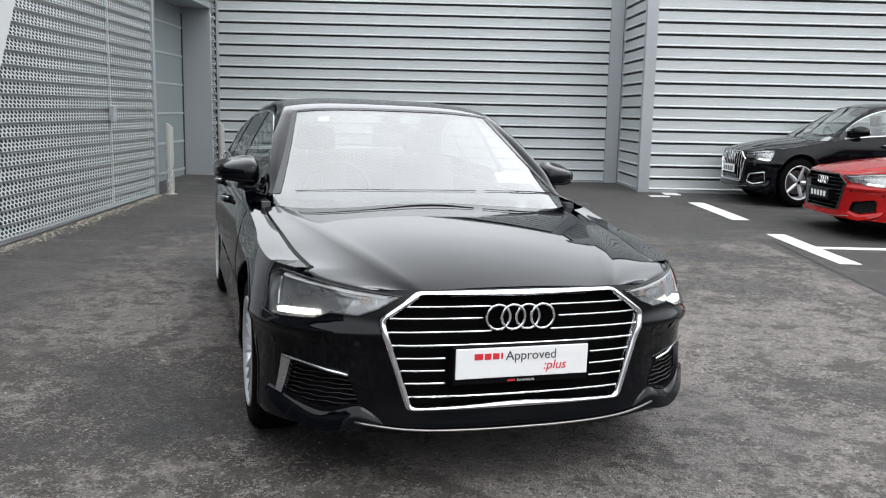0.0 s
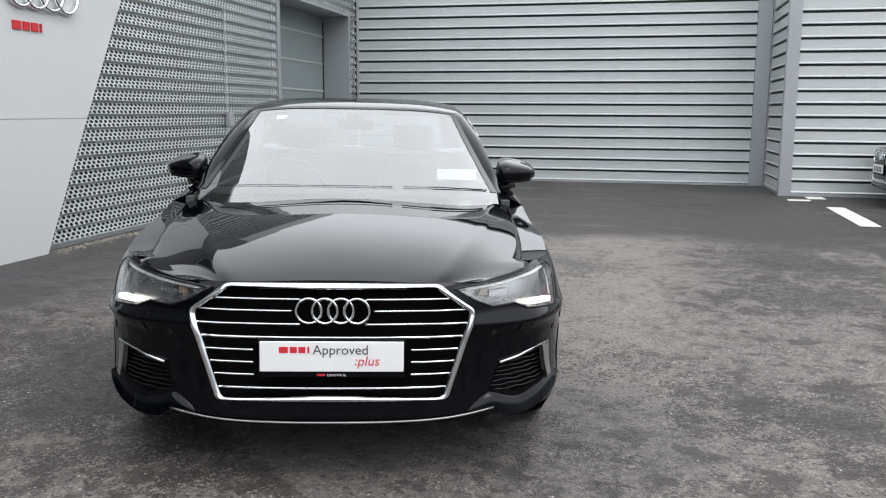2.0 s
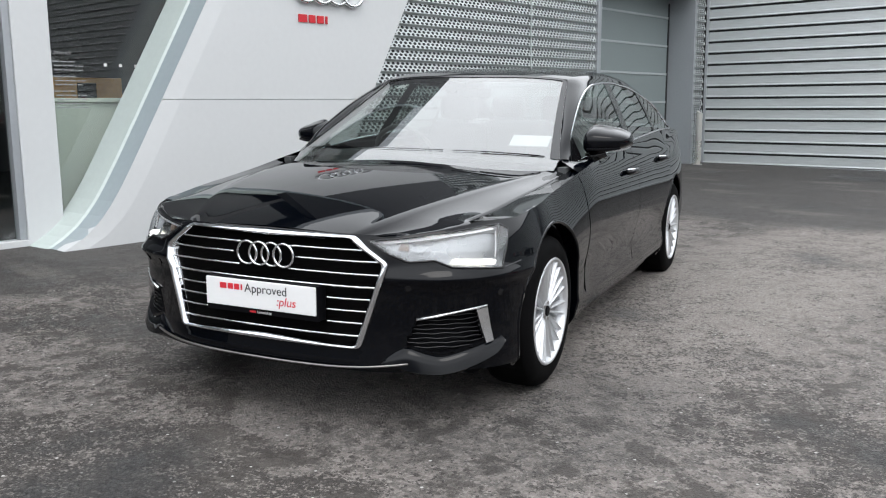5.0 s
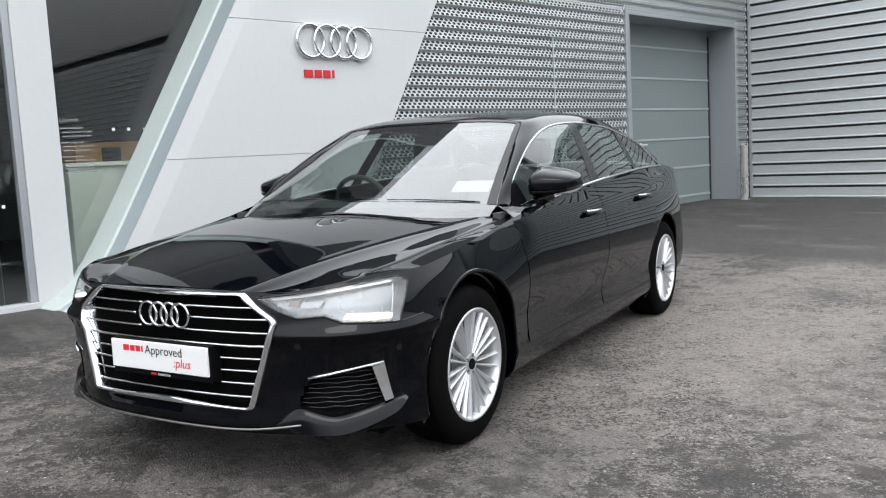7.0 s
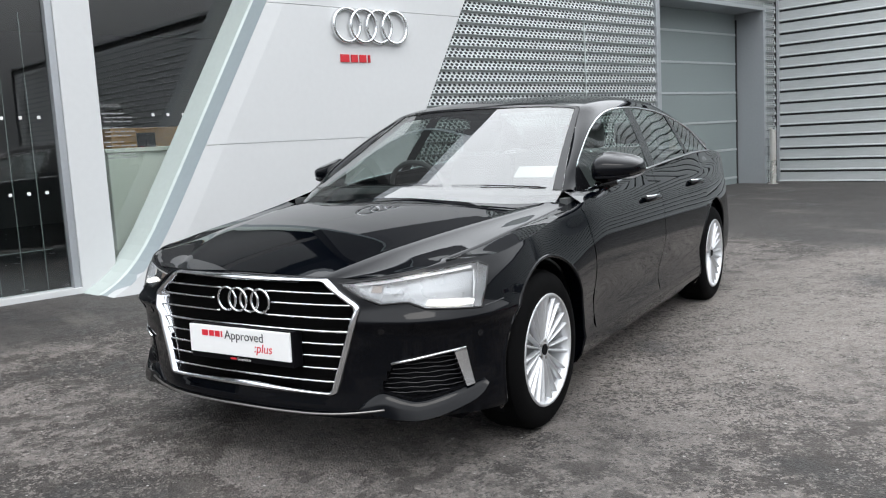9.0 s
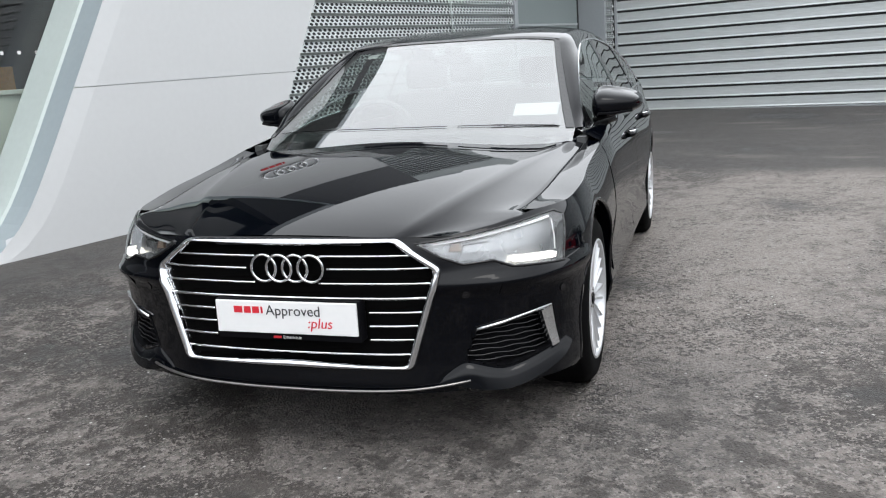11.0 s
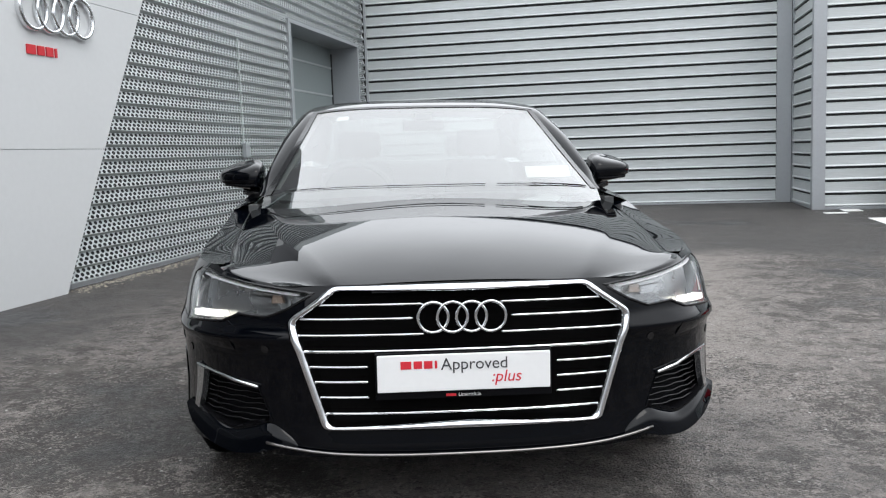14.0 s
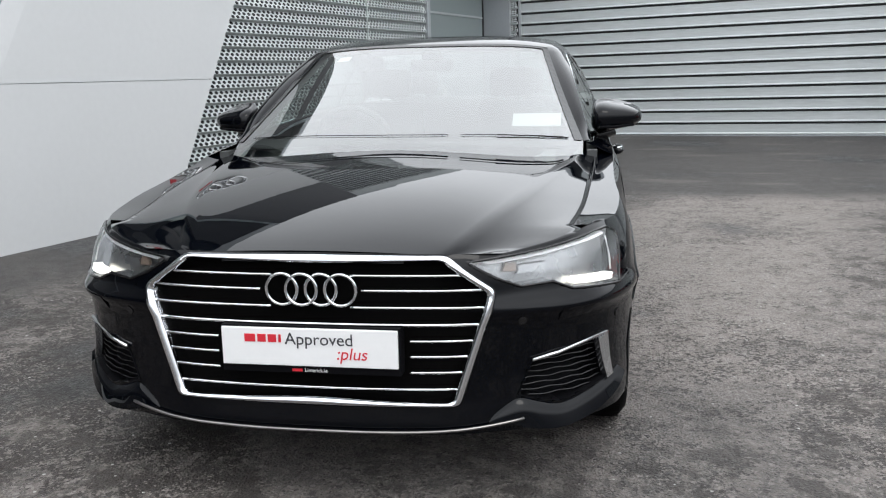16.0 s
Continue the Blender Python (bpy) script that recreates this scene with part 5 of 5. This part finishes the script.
    # roof, screens
    def span(i0, i1, lift, bow):
        r = []
        for k in range(i0, i1 + 1):
            e = rail[k]
            r.append([Vector((e.x * t, e.y + bow(k) * (1 - 0.1 * t * t - 0.9 * t**4), e.z + lift(k) * (1 - 0.1 * t * t - 0.9 * t**4))) for t in [g / 12 for g in range(-12, 13)]])
        return r

    i_ws, i_rf, n_r = 20, 40, len(rail) - 1
    part("roof", grid_mesh(span(i_ws, i_rf, lambda k: 0.027, lambda k: WS_TOP * max(0, 1 - (k - i_ws) / 6) + 0.06 * max(0, 1 - (i_rf - k) / 6))), paint, car, smooth=True)
    foot = [p - Vector((0, 0.13, 0.073)) for p in span(0, 0, lambda k: 0.032, lambda k: WS_FOOT)[0]]
    ws = part("windscreen", grid_mesh([foot] + span(0, i_ws, lambda k: 0.027 + 0.005 * (1 - k / i_ws), lambda k: WS_TOP + (WS_FOOT - WS_TOP) * (1 - k / i_ws))), M_SCREEN, car, smooth=True, core=(0, 2.7, 0.6))
    ws.visible_shadow = False
    # dark printed border of the screen, and a small paper disc holder
    for q in (1, -1):
        brd = [[r[24 if q > 0 else 0] + Vector((0, -0.0015, 0.003)), r[24 if q > 0 else 0].lerp(r[23 if q > 0 else 1], 0.55) + Vector((0, -0.0015, 0.003))] for r in span(0, i_ws, lambda k: 0.027 + 0.005 * (1 - k / i_ws), lambda k: WS_TOP + (WS_FOOT - WS_TOP) * (1 - k / i_ws))]
        part("screen_border", grid_mesh(brd), M_GLOSSBLK, ws)
    tr = span(0, i_ws, lambda k: 0.027 + 0.005 * (1 - k / i_ws), lambda k: WS_TOP + (WS_FOOT - WS_TOP) * (1 - k / i_ws))
    part("screen_border", grid_mesh([[p + Vector((0, -0.0015, 0.003)) for p in tr[i_ws]], [a.lerp(b, 0.5) + Vector((0, -0.0015, 0.003)) for a, b in zip(tr[i_ws], tr[i_ws - 1])]]), M_GLOSSBLK, ws)
    if dealer_plate:
        part("screen_sticker", grid_mesh([[tr[17][3] + Vector((0, 0.002, -0.004)), tr[17][3].lerp(tr[17][5], 0.6) + Vector((0, 0.002, -0.004))], [tr[18][3] + Vector((0, 0.002, -0.004)), tr[18][3].lerp(tr[18][5], 0.6) + Vector((0, 0.002, -0.004))]]), M_PAPER, ws)
    part("rear_window", grid_mesh(span(i_rf, n_r, lambda k: 0.027, lambda k: 0.06)), M_REARGLASS, car, smooth=True, core=(0, 2.7, 0.6)).visible_shadow = False
    # scuttle and wipers
    hr = hood_rows()[-1]
    base = span(0, 0, lambda k: 0.032, lambda k: WS_FOOT)[0]
    xs = [p.x for p in base]
    rws = [[p + Vector((0, 0.0, -0.004)) for p in hr], [p + Vector((0, 0.0, -0.04)) for p in hr],
           [Vector((float(np.clip(p.x, xs[0], xs[-1])), float(np.interp(p.x, xs, [b.y for b in foot])) + 0.03, float(np.interp(p.x, xs, [b.z for b in foot])) + 0.004)) for p in hr]]
    part("scuttle", grid_mesh(rws), M_PLASTIC, car, smooth=True)
    def sill_at(x, dy, dz):
        return Vector((x, float(np.interp(x, xs, [b.y for b in base])) + dy, float(np.interp(x, xs, [b.z for b in base])) + dz))

    for x0, x1 in ((-0.66, 0.22), (0.27, 0.68)):
        wiper = part("wiper", tube([sill_at(x, 0.014, 0.012) for x in np.linspace(x0, x1, 9)], 0.0017, 6), M_PLASTIC, car, smooth=True)
        if x0 > 0:
            part("wiper_arm", tube([sill_at(x1 - 0.26 + 0.28 * k / 5, 0.010, 0.013 - 0.004 * k / 5) for k in range(6)], 0.0028, 6), M_PLASTIC, wiper, smooth=True)
    # grille
    def gp(x, z, out):
        return skin(math.copysign(s_of_x(abs(x)), x) if x else 0.0, z, out)

    gr = part("grille", grid_mesh([[gp(grille_half(z) * t, z, -0.05) for t in [k / 16 for k in range(-16, 17)]] for z in np.linspace(0.30, 0.745, 14)]), M_VOID, car, "wide six-sided grille with slim bars")
    def rounded(poly, r):
        out = []
        for i, p in enumerate(poly):
            p, a, b = Vector(p), Vector(poly[i - 1]), Vector(poly[(i + 1) % len(poly)])
            u, w = p + (a - p).normalized() * r, p + (b - p).normalized() * r
            out += [tuple(u.lerp(p, t).lerp(p.lerp(w, t), t)) for t in (0, 0.25, 0.5, 0.75, 1)]
        return out

    hexa = [(-0.392, 0.742), (0.392, 0.742), (0.528, 0.645), (0.424, 0.315), (-0.424, 0.315), (-0.528, 0.645)]
    loop = []
    hexa = rounded(hexa, 0.020)
    for (x0, z0), (x1, z1) in zip(hexa, hexa[1:] + hexa[:1]):
        n = 1 if math.hypot(x1 - x0, z1 - z0) < 0.03 else 24 if abs(x1 - x0) > 0.6 else 8
        loop += [(x0 + (x1 - x0) * k / n, z0 + (z1 - z0) * k / n) for k in range(n)]
    rws = []
    for x, z in loop + loop[:1]:
        c = Vector((x, z - 0.53))
        d = c.normalized()
        wd = 0.022 if z < 0.7 or abs(x) > 0.4 else 0.016
        inn, outr = (x - d.x * wd, z - d.y * wd), (x + d.x * 0.006, z + d.y * 0.006)
        rws.append([gp(*inn, -0.05), gp(*inn, 0.004), gp(x - d.x * wd * 0.6, z - d.y * wd * 0.6, 0.016), gp(x - d.x * wd * 0.2, z - d.y * wd * 0.2, 0.017), gp(*outr, 0.006), gp(*outr, -0.02)])
    part("grille_frame", grid_mesh(rws), shiny, gr, smooth=True)
    part("grille_wall", grid_mesh([[gp(x, z, 0.0), gp(x * 0.985, z, -0.052)] for x, z in loop + loop[:1]]), M_VOID, gr)
    if grille == "upright":
        for k in range(-5, 6):
            x = k * 0.082
            zz = [z for z in np.linspace(0.33, 0.73, 12) if abs(x) < grille_half(z) - 0.012]
            if len(zz) > 2:
                part("grille_bar", tube([gp(x, z, -0.006) for z in zz], 0.009, 6), shiny, gr, smooth=True)
    else:
        zs_ = [0.691, 0.649, 0.601, 0.552, 0.505, 0.459, 0.412, 0.362]
        for i, z in enumerate(zs_):
            half = grille_half(z) - 0.018
            gaps = 0.118 if i == 0 else 0.150 if i == 1 else 0.118 if i == 2 else 0.0 if i in (3, 7) else 0.285
            for a, b in (((-half, half),) if gaps == 0 else ((-half, -gaps), (gaps, half))):
                n = 24
                rr = 0.0050 if i == 3 else 0.0038
                pts_ = [(a + (b - a) * k / n) for k in range(n + 1)]
                part("grille_bar", tube([gp(x, z, -0.002) for x in pts_], rr, 8), shiny, gr, smooth=True)
    # emblem
    me = mesh_of(ring_band(0.0510, 0.0410, 0.014, 40), "emblem_ring", True)
    me.materials.append(M_CHROME)
    for k in range(4):
        ob = new("emblem_ring", me)
        ob.parent = gr
        ob.location = ((k - 1.5) * 0.0583, 0.050 - 0.002 * (k % 2), 0.648)
    # lower lip
    part("lip_strip", tube([gp(x, 0.238 + 0.030 * abs(x / 0.62) ** 3, 0.013) for x in np.linspace(-0.60, 0.60, 41)], 0.0045, 6), M_DISC, car, smooth=True)
    # plate
    pl = part("number_plate", boxed(-0.26, 0.26, -0.006, 0.004, 0.433, 0.545, bevel=0.003), plate or M_PLATE, car, "dark plate" if plate else "white plate")
    part("plate_holder", boxed(-0.266, 0.266, 0.0045, 0.06, 0.408, 0.548, bevel=0.004), M_PLASTIC, pl)
    up90 = lambda x, y, z: pose(x, y, z, 90, 0, 0)
    if dealer_plate:
        for x0, x1 in ((-0.190, -0.158), (-0.151, -0.126), (-0.120, -0.095), (-0.088, -0.081)):
            part("plate_bar", boxed(x0, x1, -0.0075, -0.006, 0.503, 0.526), M_INKRED, pl)
        lettering("Approved", 0.050, M_INK, pl, up90(-0.070, -0.0068, 0.498))
        lettering(":plus", 0.050, M_INKRED, pl, up90(0.080, -0.0068, 0.457), italic=0.2)
        part("plate_bar", boxed(-0.055, -0.025, 0.0032, 0.0045, 0.414, 0.422), M_INKRED, pl)
        lettering("Limerick.ie", 0.0155, M_INKWHITE, pl, up90(-0.018, 0.0038, 0.4135))
    else:
        for k in range(5):
            part("plate_bar", boxed(-0.20 + 0.085 * k, -0.20 + 0.085 * k + 0.055, -0.0075, -0.006, 0.452, 0.516), M_INKWHITE if plate else M_INK, pl)
    # cabin
    part("cabin_floor", boxed(-0.78, 0.78, 1.25, 4.2, 0.25, 0.40), M_DASH, car)
    part("cabin_side", boxed(0.78, 0.82, 1.35, 3.9, 0.30, 0.93), M_DASH, car)
    part("cabin_side", boxed(-0.82, -0.78, 1.35, 3.9, 0.30, 0.93), M_DASH, car)
    rws = []
    for k in range(13):
        x = -0.74 + 1.48 * k / 12
        yy = float(np.interp(x, xs, [b.y for b in base]))
        hump = 0.03 * math.exp(-((x + 0.36) / 0.17) ** 2)
        rws.append([Vector((x, yy + 0.03, 0.945)), Vector((x, yy + 0.22, 0.962 + hump)), Vector((x, yy + 0.36, 0.955 + hump)), Vector((x, yy + 0.44, 0.90)), Vector((x, yy + 0.42, 0.60))])
    part("dashboard", grid_mesh(rws), M_DASH, car, smooth=True)
    part("headlining", grid_mesh([[p - Vector((0, 0, 0.035)) for p in r] for r in span(i_ws + 1, i_rf - 1, lambda k: 0.02, lambda k: 0)]), M_LIGHTGREY, car, smooth=True)
    part("parcel_shelf", boxed(-0.66, 0.66, 3.72, 4.20, 0.98, 1.02, bevel=0.01), M_DASH, car)
    ring = [Vector((-0.36 + 0.185 * math.cos(a), 1.93 - 0.06 * math.sin(a), 0.93 + 0.165 * math.sin(a))) for a in [2 * math.pi * k / 28 for k in range(28)]]
    sw = part("steering_wheel", tube(ring, 0.0145, 8, True), M_SEAT, car, smooth=True)
    part("steering_hub", boxed(-0.415, -0.305, 1.905, 1.945, 0.875, 0.945, bevel=0.02), M_PILLAR, sw, smooth=True)
    part("steering_spoke", tube([(-0.53, 1.93, 0.925), (-0.19, 1.93, 0.925)], 0.013, 6), M_SEAT, sw)
    seat(car, -0.36, 2.30)
    seat(car, 0.36, 2.30)
    seat(car, 0.0, 3.25, True)
    part("inner_mirror", boxed(-0.11, 0.11, 2.12, 2.15, 1.262, 1.318, bevel=0.015), M_PLASTIC, car, smooth=True)
    part("sensor_housing", boxed(-0.05, 0.05, 2.13, 2.21, 1.318, 1.358, bevel=0.012), M_PLASTIC, car)
    return car


def screen_card(m, label):
    e = part("price_card", boxed(-0.105, 0.105, -0.001, 0.001, 0.0, 0.088), M_PAPER)
    e.matrix_world = m
    return tagged(e, label, "price card")


CAR = pose(0.0185, 0.151, 0.003, 0, 0.85, 15.9)
build_car("sedan_car", CAR, M_BLACK, "glossy black sedan with chrome grille and multi-spoke alloy wheels", dealer_plate=True)
screen_card(CAR @ pose(0.560, 1.535, 1.020, -55, 0, 0), "white price card behind the black sedan's windscreen")

# ---- parked cars in the bays ----
build_car("parked_sedan", pose(4.55, 7.75, ground_z(6, 7.75), 0, 0, -90), M_REDCAR, "bright red sedan with black grille parked in a bay", wheel_style="five", bright=False, plate=M_GLOSSBLK)
build_car("parked_suv", pose(4.54, 11.0, ground_z(6, 11.0), 0, 0, -90) @ Matrix.Diagonal((0.975, 0.91, 1.10, 1)), M_BLACK, "black compact SUV with upright grille bars in a bay", grille="upright", wheel_style="five")
screen_card(pose(4.54, 11.0, ground_z(6, 11.0), 0, 0, -90) @ pose(-0.52, 1.44, 1.12, -55, 0, 0), "white price card behind the black SUV's windscreen")
# ---- lettering and marks on the shop glass ----
glass_x0 = GX - 0.046
marks = empty("pane_marks", pose(glass_x0, 0, 0), "small white safety marks on the shop glass", "window decal", kind="structure")
for y, z in ((2.203, 1.604), (2.352, 1.603), (2.506, 1.601), (2.66, 1.60), (1.684, 1.037)):
    part("mark", boxed(-0.001, 0.001, y - 0.014, y + 0.014, z - 0.014, z + 0.014), M_INKWHITE, marks)
for k in range(8):
    for z in (0.958, 1.604):
        part("mark", boxed(-0.001, 0.001, 1.156 - 0.15 * k, 1.184 - 0.15 * k, z - 0.014, z + 0.014), M_INKWHITE, marks)
# glass edges of the folding door leaves behind the pane
M_EDGE = mat("pale_glass_edge", (0.20, 0.225, 0.22), 0.25)
leaf = empty("door_1", pose(GX - 0.16, 0, 0.052), "folding glass door leaves with pale edges behind the pane", "door", kind="structure")
for y, z1 in ((1.13, 2.45), (0.93, 2.45), (0.74, 2.45), (0.40, 2.45), (-0.35, 2.45)):
    part("leaf_edge", boxed(-0.006, 0.006, y - 0.002, y + 0.002, 0, z1), M_EDGE, leaf)
part("leaf_rail", boxed(-0.008, 0.008, -1.5, 1.2, 0.40, 0.406), M_EDGE, leaf)
M_DECAL = mat("faded_white_decal", (0.34, 0.35, 0.35), 0.5)
hours = empty("opening_hours", pose(glass_x0, 0, 0), "white opening hours lettering on the shop glass", "window lettering", kind="structure")
lettering("Limerick", 0.052, M_DECAL, hours, pose(0.001, 1.71, 1.682, 90, 0, 90))
rnd = random.Random(11)
for row in range(11):
    z = 1.622 - 0.036 * row - (0.02 if row > 2 else 0) - (0.02 if row > 5 else 0)
    y = 1.71 if row in (0, 3, 6) else 1.73
    for w in ([0.075, 0.06, 0.05] if row in (0, 3, 6) else [0.07, 0.035, 0.05, 0.02, 0.05]):
        w *= rnd.uniform(0.8, 1.1)
        part("text_bar", boxed(-0.001, 0.001, y, y + w, z - 0.0045, z + 0.0045), M_DECAL, hours)
        y += w + 0.013
